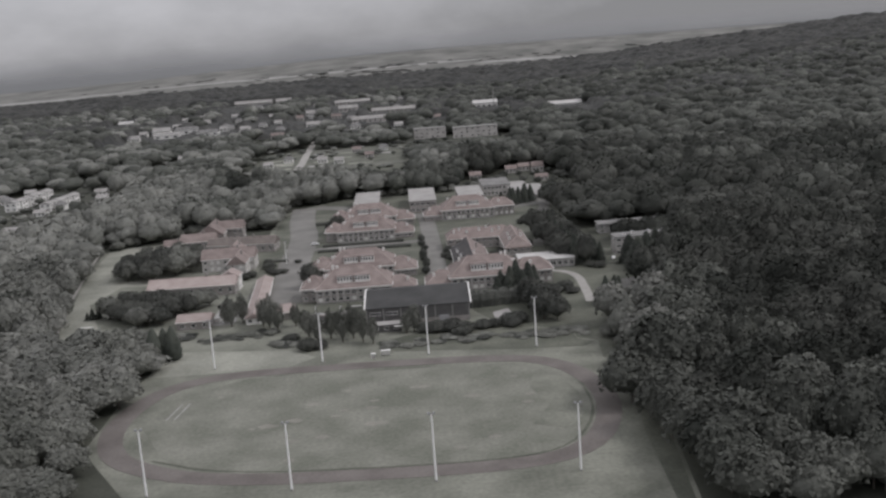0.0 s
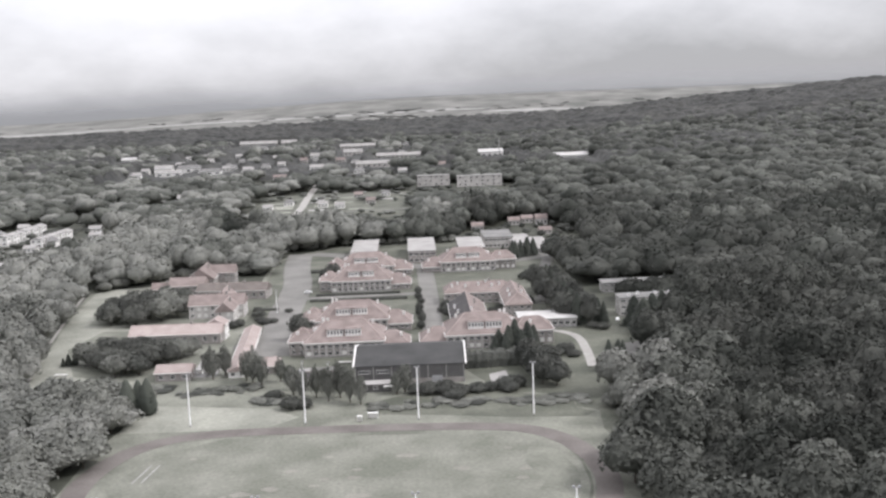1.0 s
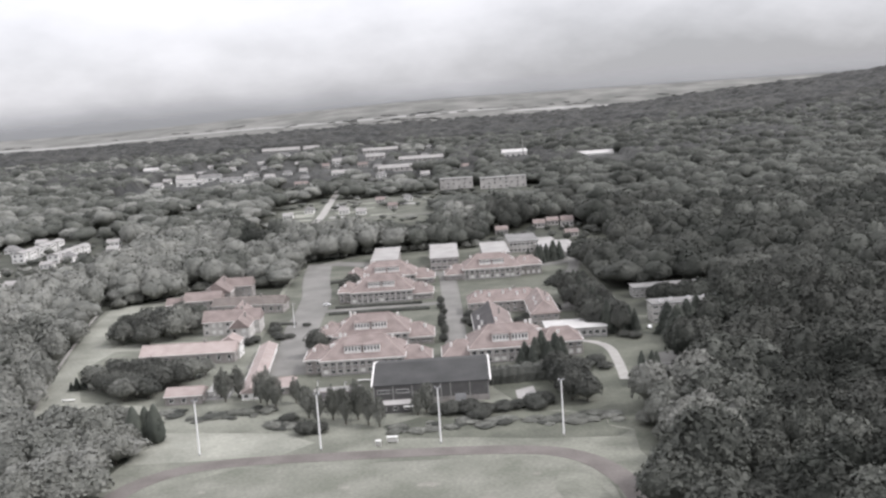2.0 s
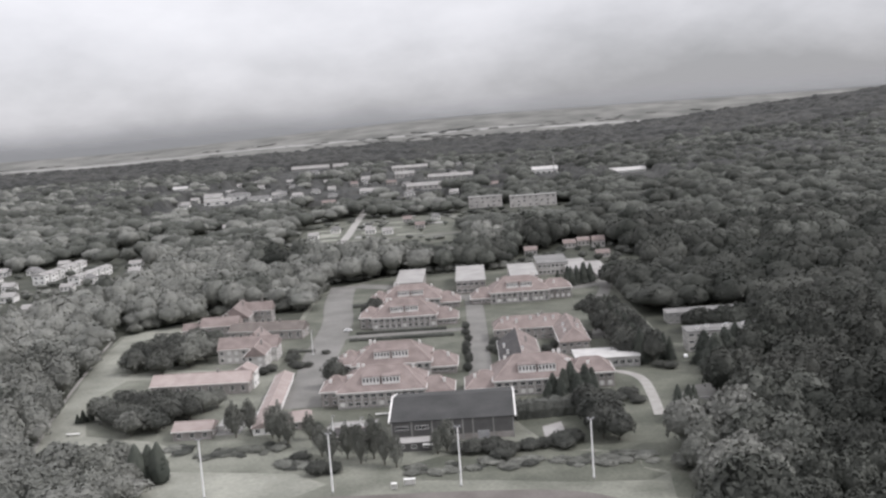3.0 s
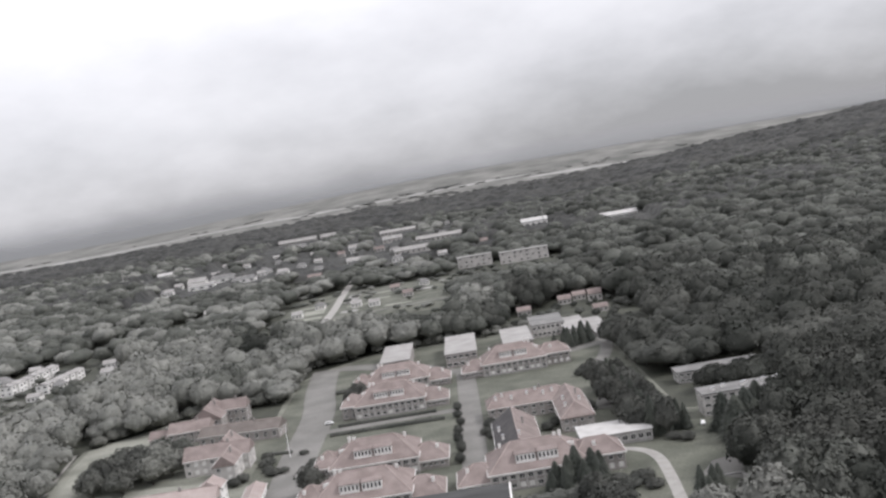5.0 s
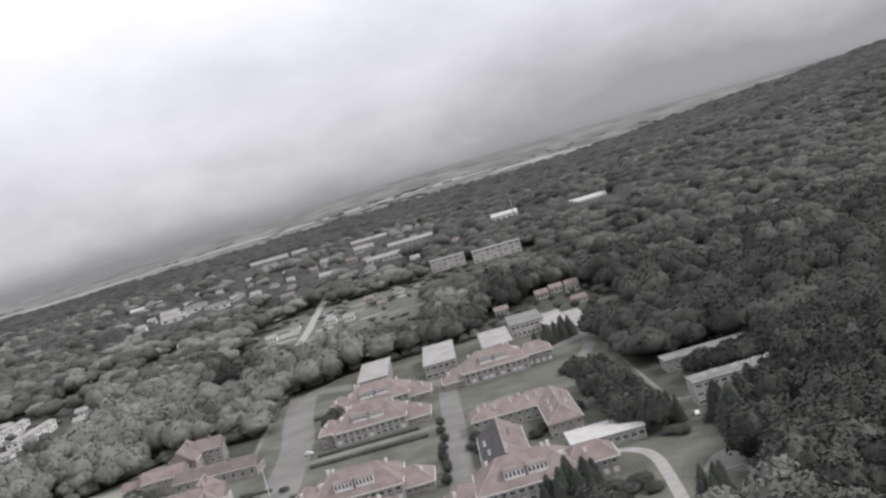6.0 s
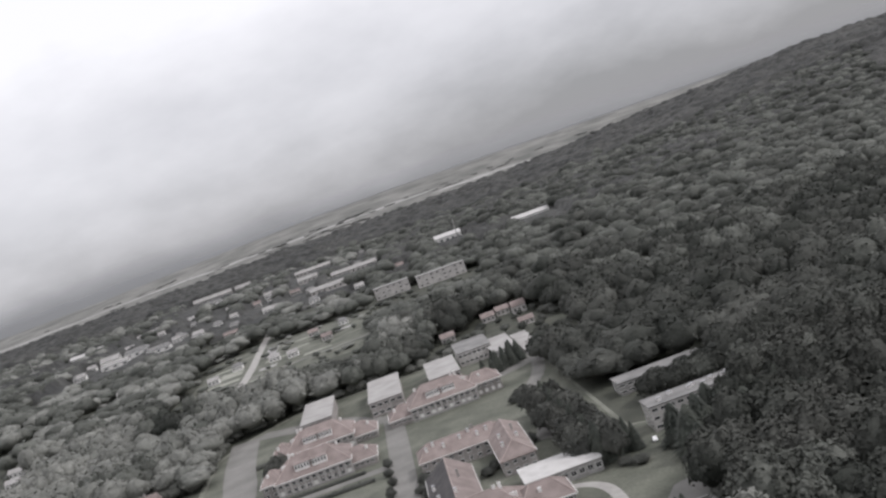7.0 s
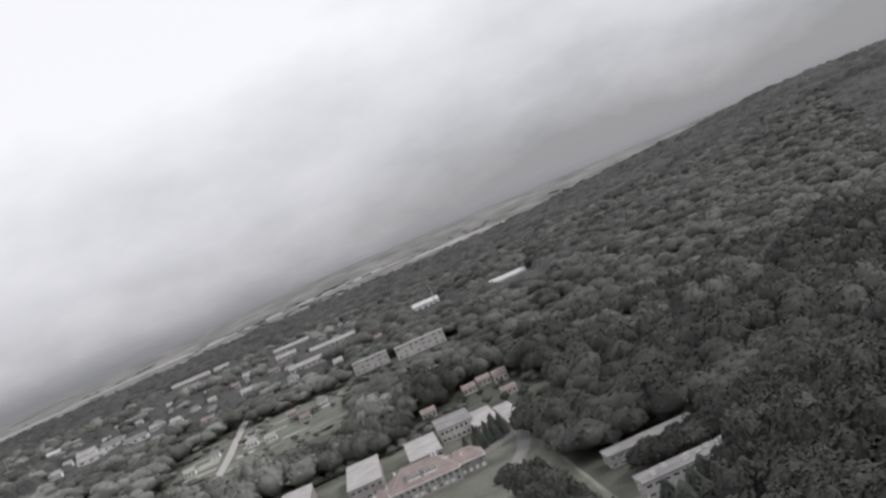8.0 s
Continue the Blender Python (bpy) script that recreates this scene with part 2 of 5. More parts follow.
def slab(name, outline, z, mat, label, category, thick=0.3, kind="structure"):
    """A flat piece of ground cover with a real edge, from a short outline in plan."""
    bm = bmesh.new()
    top = [bm.verts.new((x, y, z)) for x, y in outline]
    low = [bm.verts.new((x, y, z - thick)) for x, y in outline]
    bm.faces.new(top)
    n = len(top)
    for i in range(n):
        j = (i + 1) % n
        bm.faces.new((top[i], low[i], low[j], top[j]))
    bmesh.ops.recalc_face_normals(bm, faces=bm.faces)
    bmesh.ops.triangulate(bm, faces=[f for f in bm.faces if len(f.verts) > 4])
    return tagged(mesh_ob(name, bm, mat), label, category, kind=kind)


def ribbon(name, pts, width, z, mat, label, category, closed=False):
    """A strip of constant width along a line in plan, smoothed."""
    p = [Vector((x, y, 0)) for x, y in pts]
    for _ in range(2):
        q = []
        n = len(p)
        for i in range(n if closed else n - 1):
            a, b = p[i], p[(i + 1) % n]
            q += [a * 0.75 + b * 0.25, a * 0.25 + b * 0.75]
        p = q if closed else [p[0]] + q + [p[-1]]
    n = len(p)
    bm = bmesh.new()
    rows = []
    for i in range(n):
        a, b = (p[i - 1], p[(i + 1) % n]) if closed else (p[max(i - 1, 0)], p[min(i + 1, n - 1)])
        d = (b - a).normalized()
        s = Vector((-d.y, d.x, 0)) * width / 2
        rows.append([bm.verts.new((p[i] + s * k) + Vector((0, 0, h))) for k, h in ((1, z - 0.3), (1, z), (-1, z), (-1, z - 0.3))])
    for i in range(n if closed else n - 1):
        a, b = rows[i], rows[(i + 1) % n]
        for k in range(3):
            bm.faces.new((a[k], b[k], b[k + 1], a[k + 1]))
    bmesh.ops.recalc_face_normals(bm, faces=bm.faces)
    return tagged(mesh_ob(name, bm, mat), label, category, kind="structure")


def smooth(a, b, v):
    t = np.clip((v - a) / (b - a), 0, 1)
    return t * t * (3 - 2 * t)


def land(x, y):
    """Height of the land: flat round the campus, a wooded rise to the east, a valley side far to the north."""
    x, y = np.asarray(x, float), np.asarray(y, float)
    east = smooth(-1500, 200, x)
    z = 18 * east * smooth(2200, 3300, y) + (54 + 30 * east) * smooth(3150, 4250, y)
    z = z + 72 * smooth(250, 1500, x) * smooth(1300, 2900, y) * (1 - smooth(3100, 3500, y))
    return z


# ---- ground: one sheet to the horizon ----
def ground_sheet():
    xs = np.concatenate([np.linspace(-5200, -1500, 20)[:-1], np.linspace(-1500, 1500, 61), np.linspace(1500, 5200, 20)[1:]])
    ys = np.concatenate([np.linspace(-5200, 0, 12)[:-1], np.linspace(0, 1200, 13)[:-1], np.linspace(1200, 4900, 62), [5600, 6500]])
    X, Y = np.meshgrid(xs, ys)
    Z = land(X, Y)
    nx, ny = len(xs), len(ys)
    v = np.stack([X, Y, Z], -1).reshape(-1, 3)
    idx = np.arange(nx * ny).reshape(ny, nx)
    f = np.stack([idx[:-1, :-1], idx[:-1, 1:], idx[1:, 1:], idx[1:, :-1]], -1).reshape(-1, 4)
    me = bpy.data.meshes.new("ground")
    me.from_pydata(v.tolist(), [], f.tolist())
    me.materials.append(M_LAND)
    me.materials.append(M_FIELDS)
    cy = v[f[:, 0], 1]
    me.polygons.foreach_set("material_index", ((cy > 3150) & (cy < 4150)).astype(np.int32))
    ob = new("ground", me)
    return tagged(ob, "wide land sheet of dark woodland floor and far pale fields", "ground", kind="structure")


ground_sheet()


def far_hills():
    """The last wooded hills, so far off that they do not shift."""
    xs = np.linspace(-4600, 4600, 116)
    bm = bmesh.new()
    rows = []
    for k, (y, h) in enumerate(((4150, 0.0), (4350, 0.35), (4550, 0.75), (4750, 1.0), (4900, 0.9))):
        row = []
        for x in xs:
            crest = 205 + 16 * noise.noise((x / 900, 3.3, 0)) + 6 * noise.noise((x / 160, 7.1, k))
            base = float(land(x, y)) - 2
            row.append(bm.verts.new((x, y - 0.00002 * x * x, base + (crest - base) * h)))
        rows.append(row)
    for a, b in zip(rows, rows[1:]):
        for i in range(len(xs) - 1):
            bm.faces.new((a[i], a[i + 1], b[i + 1], b[i]))
    return tagged(mesh_ob("far_hills", bm, M_HILL, True), "long wooded hills on the horizon with haze put in as glow", "hills", kind="structure")


far_hills()

# ---- campus ground ----
slab("lawn", [(-150, 395), (-97, 400), (-103, 355), (-103, 300), (-85, 268), (-60, 225), (62, 225), (68, 282), (70, 360), (84, 420), (125, 440), (135, 520), (96, 540), (94, 745),
              (60, 800), (-50, 800), (-75, 775), (-95, 740), (-90, 640), (-145, 690), (-190, 645), (-184, 590)], 0.05, M_GRASS, "worn mown grass of the campus grounds", "lawn")
# brighter light in the west, put in as a slab of paler grass
slab("dry_lawn", [(-149, 398), (-108, 404), (-96, 424), (-112, 438), (-140, 450), (-158, 500), (-152, 536), (-120, 536), (-96, 540), (-120, 548), (-164, 552), (-166, 600), (-140, 612), (-118, 650), (-146, 686), (-187, 644), (-182, 590)], 0.08, M_GRASS_PALE,
     "mown grass strip brightened in colour beside the wood", "lawn")
# dimmer light in the east, put in as a slab of darker grass
slab("lush_lawn", [(57, 229), (61, 228), (67, 282), (69, 360), (83, 420), (124, 440), (134, 519), (96, 538), (74, 520), (66, 500), (60, 470), (47, 446), (24, 450), (22, 432), (30, 408), (24, 396), (44, 398), (58, 390), (57, 378), (64, 372), (62, 352), (66, 330), (63, 305), (60, 280)], 0.075, M_GRASS_DARK,
     "grass toned down in colour along the wood edge", "lawn")
slab("campus_grass", [(-64, 440), (-20, 436), (22, 446), (58, 462), (64, 500), (78, 548), (94, 560), (93, 740), (60, 797), (-48, 797), (-74, 772), (-90, 738), (-88, 640), (-104, 600), (-84, 560), (-82, 530), (-66, 500)], 0.065, M_GRASS_DARK,
     "dark lawns between the campus buildings", "lawn")
# rough bank grass, its colour also darkened for the dimmer east side
slab("bank_grass", [(-14, 379), (10, 375), (34, 369), (58, 366), (63, 371), (57, 377), (57, 389), (40, 397), (20, 399), (-4, 401), (-18, 392)], 0.085, M_GRASS_DARK, "rough dark grass on the bank behind the pitch", "lawn")
# same western brightening painted into the grass of the pitch corner
slab("dry_grass", [(-100, 370), (-74, 369), (-48, 371), (-40, 380), (-52, 392), (-78, 398), (-96, 402), (-101, 388)], 0.085, M_GRASS_PALE, "grass brightened in colour at the pitch corner", "lawn")
slab("sports_pitch", [(-78, 290), (-60, 272), (30, 266), (45, 280), (52, 310), (46, 340), (30, 353), (-62, 360), (-82, 345), (-90, 318)], 0.09, M_PITCH,
     "patchy pale grass sports pitch inside the track", "sports pitch")
ribbon("running_track", [(-86, 284), (-60, 269), (-11, 264), (29, 263), (46, 274), (55, 300), (55, 325), (46, 350), (28, 361), (-31, 365), (-72, 366), (-91, 354), (-99, 328), (-97, 302)],
       7.5, 0.13, M_TRACK, "brown cinder running track round the pitch", "running track", True)
ribbon("track_edge", [(-80, 288), (-58, 274), (-11, 268.4), (28, 267.4), (41.5, 277.5), (50, 300), (50, 325)], 0.9, 0.15, M_GRASS_DARK, "dark grassy drain along the inner track edge", "drain")
slab("worn_end", [(30, 292), (40, 286), (46, 298), (47.5, 318), (44, 334), (36, 340), (33, 325), (37, 308)], 0.11, M_GRASS, "dull worn grass at the pitch end", "worn turf")
ribbon("road", [(-62, 470), (-63, 520), (-66, 560), (-66, 640), (-74, 700), (-78, 770)], 17, 0.12, M_ROAD, "wide worn asphalt campus road", "road")
ribbon("yard", [(-80, 498), (-52, 494), (-40, 494)], 22, 0.10, M_ROAD, "worn asphalt yard beside the low shed", "yard")
ribbon("road", [(10, 500), (10, 560), (10, 600), (9, 690)], 10, 0.12, M_ROAD, "straight asphalt service road between the residences", "road")
ribbon("road", [(-70, 600), (-20, 602), (10, 602)], 7, 0.14, M_ROAD, "narrow asphalt cross road", "road")
ribbon("road", [(66, 560), (76, 600), (72, 640), (90, 690), (92, 760)], 7, 0.12, M_ROAD, "asphalt road past the courtyard building", "road")
ribbon("road", [(-70, 770), (-20, 735), (0, 690), (60, 700), (92, 720)], 14, 0.10, M_ROAD, "asphalt forecourt behind the residences", "road")
ribbon("footpath", [(60, 497), (69, 494), (75, 482), (74, 455), (72, 430)], 4, 0.13, M_PATH, "curved pale gravel footpath", "footpath")
ribbon("footpath", [(-146, 400), (-165, 480), (-186, 600), (-192, 640)], 1.5, 0.13, M_PATH, "pale narrow path along the wood edge", "footpath")
slab("sand_patch", [(30, 413), (37.5, 418), (37, 430), (30, 425)], 0.12, M_FLATROOF, "pale concrete patch on the grass", "concrete pad")


# ---- buildings ----
def window(parent, x, y, z, w, h, face="front", frame_mat=None, bars=1, pane_mat=None):
    """A window: a frame standing proud of the wall with a dark pane set in it. face: the wall's side."""
    fr = bmesh.new()
    t = 0.14
    for a in ((-w / 2, w / 2, -0.07, 0.05, h / 2 - t, h / 2), (-w / 2, w / 2, -0.10, 0.05, -h / 2, -h / 2 + t), (-w / 2, -w / 2 + t, -0.07, 0.05, -h / 2 + t, h / 2 - t), (w / 2 - t, w / 2, -0.07, 0.05, -h / 2 + t, h / 2 - t)):
        box(fr, *a)
    for i in range(bars):
        c = -w / 2 + w * (i + 1) / (bars + 1)
        box(fr, c - 0.05, c + 0.05, -0.05, 0.04, -h / 2 + t, h / 2 - t)
    f = part("window", fr, frame_mat or M_WHITE, parent)
    f.matrix_local = pose(x, y, z, 0, 0, {"front": 0, "left": -90, "right": 90, "back": 180}[face])
    part("pane", boxes((-w / 2 + t, w / 2 - t, -0.02, 0.03, -h / 2 + t, h / 2 - t)), pane_mat or M_GLASS, f)
    return f


def dormer(parent, x, y, z, w, h, depth, mat_roof, n):
    d = part("dormer", boxes((x - w / 2, x + w / 2, y, y + depth, z - 1.0, z + h)), M_WHITE, parent, "white boxed dormer")
    part("dormer_roof", boxes((x - w / 2 - 0.3, x + w / 2 + 0.3, y - 0.15, y + depth, z + h, z + h + 0.22)), mat_roof, d)
    for i in range(n):
        c = x - w / 2 + w * (i + 0.5) / n
        part("pane", boxes((c - w / n * 0.24, c + w / n * 0.24, y - 0.05, y + 0.05, z + 1.05, z + h - 0.4)), M_GLASS, d)


def residence(m, mirror, label, long_wing=7.0):
    """Two-storey brick residence, front towards -y, centre of the main front at the origin: hipped main block, one tall and one low wing."""
    s = -1 if mirror else 1
    ob = thing("residence", m, label, "residence", "campus residences")

    def xr(a, b):
        return (min(a * s, b * s), max(a * s, b * s))

    mx = xr(-17, 17)
    tall = xr(-17 - long_wing, -13)
    low = xr(13, 28)
    part("wall", boxes((*mx, 0, 26, 0, 6.5)), M_BRICK, ob)
    part("wall", boxes((*tall, 5, 21, 0, 6.2)), M_BRICK, ob)
    part("wall", boxes((*low, 2.5, 20, 0, 3.5)), M_BRICK, ob)
    part("roof", hip(*mx, 0, 26, 6.5, 7.2, 9.5), M_TILE, ob, "hipped clay tile roof")
    part("roof", hip(*tall, 5, 21, 6.2, 4.6, 5.5), M_TILE, ob, "hipped clay tile roof")
    part("roof", hip(*low, 2.5, 20, 3.5, 5.0, 6.5), M_TILE, ob, "hipped clay tile roof")
    part("ridge_tiles", ridge_caps(*mx, 0, 26, 6.5, 7.2, 9.5), M_TILE_PALE, ob)
    part("ridge_tiles", ridge_caps(*tall, 5, 21, 6.2, 4.6, 5.5), M_TILE_PALE, ob)
    part("ridge_tiles", ridge_caps(*low, 2.5, 20, 3.5, 5.0, 6.5), M_TILE_PALE, ob)
    for x0, x1, y0, y1, z in ((*mx, 0, 26, 6.5), (*tall, 5, 21, 6.2), (*low, 2.5, 20, 3.5)):
        a, b, c, d = x0 - 0.6, x1 + 0.6, y0 - 0.6, y1 + 0.6
        part("gutter", boxes((a - 0.2, b + 0.2, c - 0.2, c + 0.002, z - 0.36, z + 0.06), (a - 0.2, b + 0.2, d - 0.002, d + 0.2, z - 0.36, z + 0.06), (a - 0.2, a + 0.002, c, d, z - 0.36, z + 0.06), (b - 0.002, b + 0.2, c, d, z - 0.36, z + 0.06)), M_WHITE, ob, "pale eaves gutter")
    part("plinth", boxes((mx[0] - 0.06, mx[1] + 0.06, -0.06, 26.06, 0, 0.7)), M_CONC, ob)
    for c in (-3.9, 3.9):
        dormer(ob, c * s, 3.0, 8.3, 6.8, 3.0, 5.6, M_TILE, 5)
    for i in range(11):
        x = -15.2 + i * 3.04
        window(ob, x * s, 0, 4.9, 1.9, 1.7)
        window(ob, x * s, 0, 1.9, 1.9, 1.7, pane_mat=M_BLIND if (i * 7 + (3 if mirror else 0)) % 5 < (3 if mirror else 1) else None)
    for i in range(12):
        x = (-16.72 + i * 3.04) * s
        part("pilaster", boxes((x - 0.3, x + 0.3, -0.14, 0.02, 0.7, 6.3)), M_PLASTER, ob)
    n = max(2, int(long_wing / 3))
    for i in range(n):
        x = -17 - long_wing + (i + 0.5) * long_wing / n
        window(ob, x * s, 5, 4.7, 1.6, 1.7)
        window(ob, x * s, 5, 1.8, 1.6, 1.7, pane_mat=M_BLIND if mirror else None)
    for i in range(4):
        window(ob, (18.6 + i * 2.4) * s, 2.5, 2.0, 1.5, 1.5)
    for i in range(4):
        window(ob, (-17 - long_wing) * s, 7 + i * 4, 4.6, 1.5, 1.6, "right" if s < 0 else "left")
        window(ob, 28 * s, 5 + i * 4, 1.9, 1.5, 1.5, "left" if s < 0 else "right")
    for cx, cy, z, h in ((24.5, 8.0, 6.2, 2.0), (-20.5, 9.5, 8.0, 2.1), (-9.5, 14.0, 12.5, 2.2), (-7.5, 13, 12.8, 1.8), (-12.0, 9.0, 9.6, 2.0), (-13.2, 10.5, 9.2, 1.9), (12.0, 17.0, 10.8, 1.6)):
        c = part("chimney", boxes((cx * s - 0.55, cx * s + 0.55, cy - 0.5, cy + 0.5, z, z + h)), M_WHITE, ob, "white plastered chimney")
        part("chimney_pot", tube(bmesh.new(), (cx * s, cy, z + h), (cx * s, cy, z + h + 0.5), 0.22, 0.18, 8), M_TILE, c)
    return ob


RES_L = "two-storey brick residence with hipped clay roof and white dormers"
r1 = residence(pose(-29, 464, 0), False, RES_L)
copy_thing(r1, pose(-28, 508, 0))
copy_thing(r1, pose(-28, 614, 0))
copy_thing(r1, pose(-27, 663, 0))
r5 = residence(pose(32, 467, 0), True, RES_L, 13.0)
copy_thing(r5, pose(36, 667, 0))


def flat_block(name, x0, x1, y0, y1, h, label, category, roof_mat, wall_mat, rows=1, cols=6, side_cols=0, turn=0.0, group=""):
    """Flat-roofed block with parapet slab and rows of windows in its front."""
    cx, cy = (x0 + x1) / 2, y0
    ob = thing(name, pose(cx, cy, 0, 0, 0, turn), label, category, group)
    a, d = (x1 - x0) / 2, y1 - y0
    part("wall", boxes((-a, a, 0, d, 0, h)), wall_mat, ob)
    part("roof", boxes((-a - 0.4, a + 0.4, -0.4, d + 0.4, h, h + 0.35)), roof_mat, ob, "flat felt roof")
    st = h / rows
    for r in range(rows):
        for c in range(cols):
            w = 2 * a / cols
            window(ob, -a + w * (c + 0.5), 0, st * (r + 0.55), w * 0.72, st * 0.45)
    for r in range(rows):
        for c in range(side_cols):
            w = d / side_cols
            window(ob, -a, w * (c + 0.5), st * (r + 0.55), w * 0.6, st * 0.42, "left")
    return ob


flat_block("hall", -1, 17, 708, 772, 8, "hall with pale flat felt roof behind the residences", "hall", M_FLATROOF, M_BRICK, 2, 5, group="flat roofed halls")
flat_block("hall", -39, -22, 715, 772, 8, "hall with pale flat felt roof behind the residences", "hall", M_FLATROOF, M_BRICK, 2, 5, group="flat roofed halls")
flat_block("hall", 33, 50, 713, 766, 8, "hall with pale flat felt roof behind the residences", "hall", M_FLATROOF, M_BRICK, 2, 5, group="flat roofed halls")
flat_block("annex", 53, 73, 760, 798, 8, "grey block with flat roof at the wood edge", "annex", M_GREYROOF, M_PLASTER, 2, 7)
flat_block("annex", 71, 85, 738, 785, 6, "low annex with pale flat roof beside conifers", "annex", M_FLATROOF, M_PLASTER, 2, 4)
flat_block("annex", 88, 97, 729, 788, 3, "low shed with pale roof at the wood edge", "shed", M_FLATROOF, M_CONC, 1, 3)
flat_block("long_shed", 50.5, 77, 501, 519, 4.4, "long low shed with white flat roof", "shed", M_SHEDROOF, M_CONC, 1, 9)
flat_block("office_block", 101, 140, 519, 531, 9, "three-storey concrete office block with ribbon windows", "office block", M_GREYROOF, M_PLASTER, 3, 12, 2)
flat_block("office_block", 104, 142, 580, 592, 5.2, "low concrete office block behind trees", "office block", M_GREYROOF, M_CONC, 2, 12, 2)


def gabled(name, m, w, d, h, rise, label, category, mat_roof=None, wall=None, inset=0.0, along="x", cols=6, rows=1, over=0.5, chimney=True, side=2, blind=None):
    """A gabled or hipped house, front at y=0, centred on x."""
    ob = thing(name, m, label, category)
    a = w / 2
    wm = wall or M_BRICK
    bm = boxes((-a, a, 0, d, 0, h))
    if not inset:
        ends = ((-a, 0, -a, d), (a, 0, a, d)) if along == "x" else ((-a, 0, a, 0), (-a, d, a, d))
        for x0, y0, x1, y1 in ends:
            vs = [bm.verts.new(p) for p in ((x0, y0, h), (x1, y1, h), ((x0 + x1) / 2, (y0 + y1) / 2, h + rise * 0.97))]
            bm.faces.new(vs)
    part("wall", bm, wm, ob)
    part("roof", hip(-a, a, 0, d, h, rise, inset, over, along=along), mat_roof or M_TILE, ob)
    part("ridge_tiles", ridge_caps(-a, a, 0, d, h, rise, inset, over, along), M_TILE_PALE, ob)
    part("gutter", boxes((-a - over, a + over, -over - 0.16, -over, h - 0.22, h + 0.02)) if along == "x" else boxes((-a - over - 0.16, -a - over, -over, d + over, h - 0.22, h + 0.02), (a + over, a + over + 0.16, -over, d + over, h - 0.22, h + 0.02)), M_WHITE, ob)
    st = h / rows
    for r in range(rows):
        for c in range(cols):
            window(ob, -a + w * (c + 0.5) / cols, 0, st * (r + 0.55), min(1.7, w / cols * 0.66), st * 0.52, pane_mat=blind if c % 3 else None)
        for c in range(side):
            for sx, face in ((-a, "left"), (a, "right")):
                window(ob, sx, d * (c + 0.5) / side, st * (r + 0.55), min(1.5, d / side * 0.5), st * 0.48, face, pane_mat=blind if c % 2 else None)
    if chimney:
        part("chimney", boxes((a * 0.3, a * 0.3 + 0.9, d * 0.5 - 0.4, d * 0.5 + 0.4, h + rise * 0.8, h + rise + 1.4)), M_BRICK, ob)
    return ob


# courtyard building: back range, hipped east wing, dark-roofed west wing
gabled("courtyard_range", pose(36, 566, 0), 36, 18, 6, 4.5, "long courtyard range with clay tile roof", "school building", inset=5, cols=10, rows=2)
gabled("courtyard_wing", pose(53, 530, 0), 13, 46, 6, 5, "courtyard wing with hipped clay tile roof", "school building", inset=6, along="y", cols=4, rows=2, side=8)
west_wing = gabled("courtyard_wing", pose(27.5, 493, 0), 17, 52, 5, 6.0, "courtyard wing with one slate and one clay tile slope", "school building", inset=0, along="y", cols=4, rows=1, side=8)
for c in west_wing.children:
    if c.name.startswith("roof"):
        c.data.materials.append(M_SLATE)
        for p in c.data.polygons:
            if p.normal.x < -0.2 and p.normal.z > 0.2:
                p.material_index = 1


# west group
gabled("barn", pose(-109, 500, 0, 0, 0, -2), 42, 13, 5, 3.6, "long brick outbuilding with pale clay tile roof", "outbuilding", M_TILE_PALE, cols=9, side=2)
gabled("outbuilding", pose(-91.5, 507, 0, 0, 0, -2), 9, 9, 7.2, 2.8, "tall white-walled end block of the long outbuilding", "outbuilding", M_TILE_PALE, M_WHITE, along="y", cols=2, rows=2, chimney=False)
gabled("shed", pose(-70.5, 437, 0, 0, 0, 3.5), 7, 80, 3.0, 1.7, "long narrow shed with pale clay tile roof", "shed", M_TILE_PALE, M_WHITE, along="y", cols=2, side=12, chimney=False)
gabled("shed", pose(-96, 436, 0), 14, 11, 3.6, 2.2, "small brick shed with pale clay tile roof", "shed", M_TILE_PALE, cols=3, chimney=False)
gabled("shed", pose(-57, 441, 0, 0, 0, 10), 8, 12, 3.2, 2.4, "small brick shed with pale tile roof beside trees", "shed", M_TILE_PALE, cols=2, chimney=False, inset=2)
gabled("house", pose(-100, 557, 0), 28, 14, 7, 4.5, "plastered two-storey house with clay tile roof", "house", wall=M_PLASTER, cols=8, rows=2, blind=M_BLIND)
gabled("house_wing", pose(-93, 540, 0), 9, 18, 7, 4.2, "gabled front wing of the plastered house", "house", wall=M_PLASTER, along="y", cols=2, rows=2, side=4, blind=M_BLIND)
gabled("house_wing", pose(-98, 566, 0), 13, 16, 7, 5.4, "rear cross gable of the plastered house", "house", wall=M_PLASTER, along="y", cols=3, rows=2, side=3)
gabled("house", pose(-129, 624, 0), 20, 14, 6, 4.0, "brick house with stepped clay tile roofs", "house", cols=6, rows=2)
gabled("house_wing", pose(-101, 608, 0, 0, 0, -8), 40, 13, 5, 3.5, "long low brick wing with dull tile roof", "house", M_TILE_DULL, cols=9)
gabled("house_wing", pose(-124, 640, 0), 16, 26, 7, 6.0, "tall gabled brick wing with clay tile roof", "house", along="y", cols=3, rows=2)
gabled("house_wing", pose(-114.5, 654, 0), 17, 12, 8, 4.2, "rear brick range with clay tile roof and white gable", "house", cols=5, rows=2)
gabled("house_wing", pose(-144, 628, 0), 12, 10, 4, 3.0, "low brick lean wing with clay tile roof", "house", cols=3)


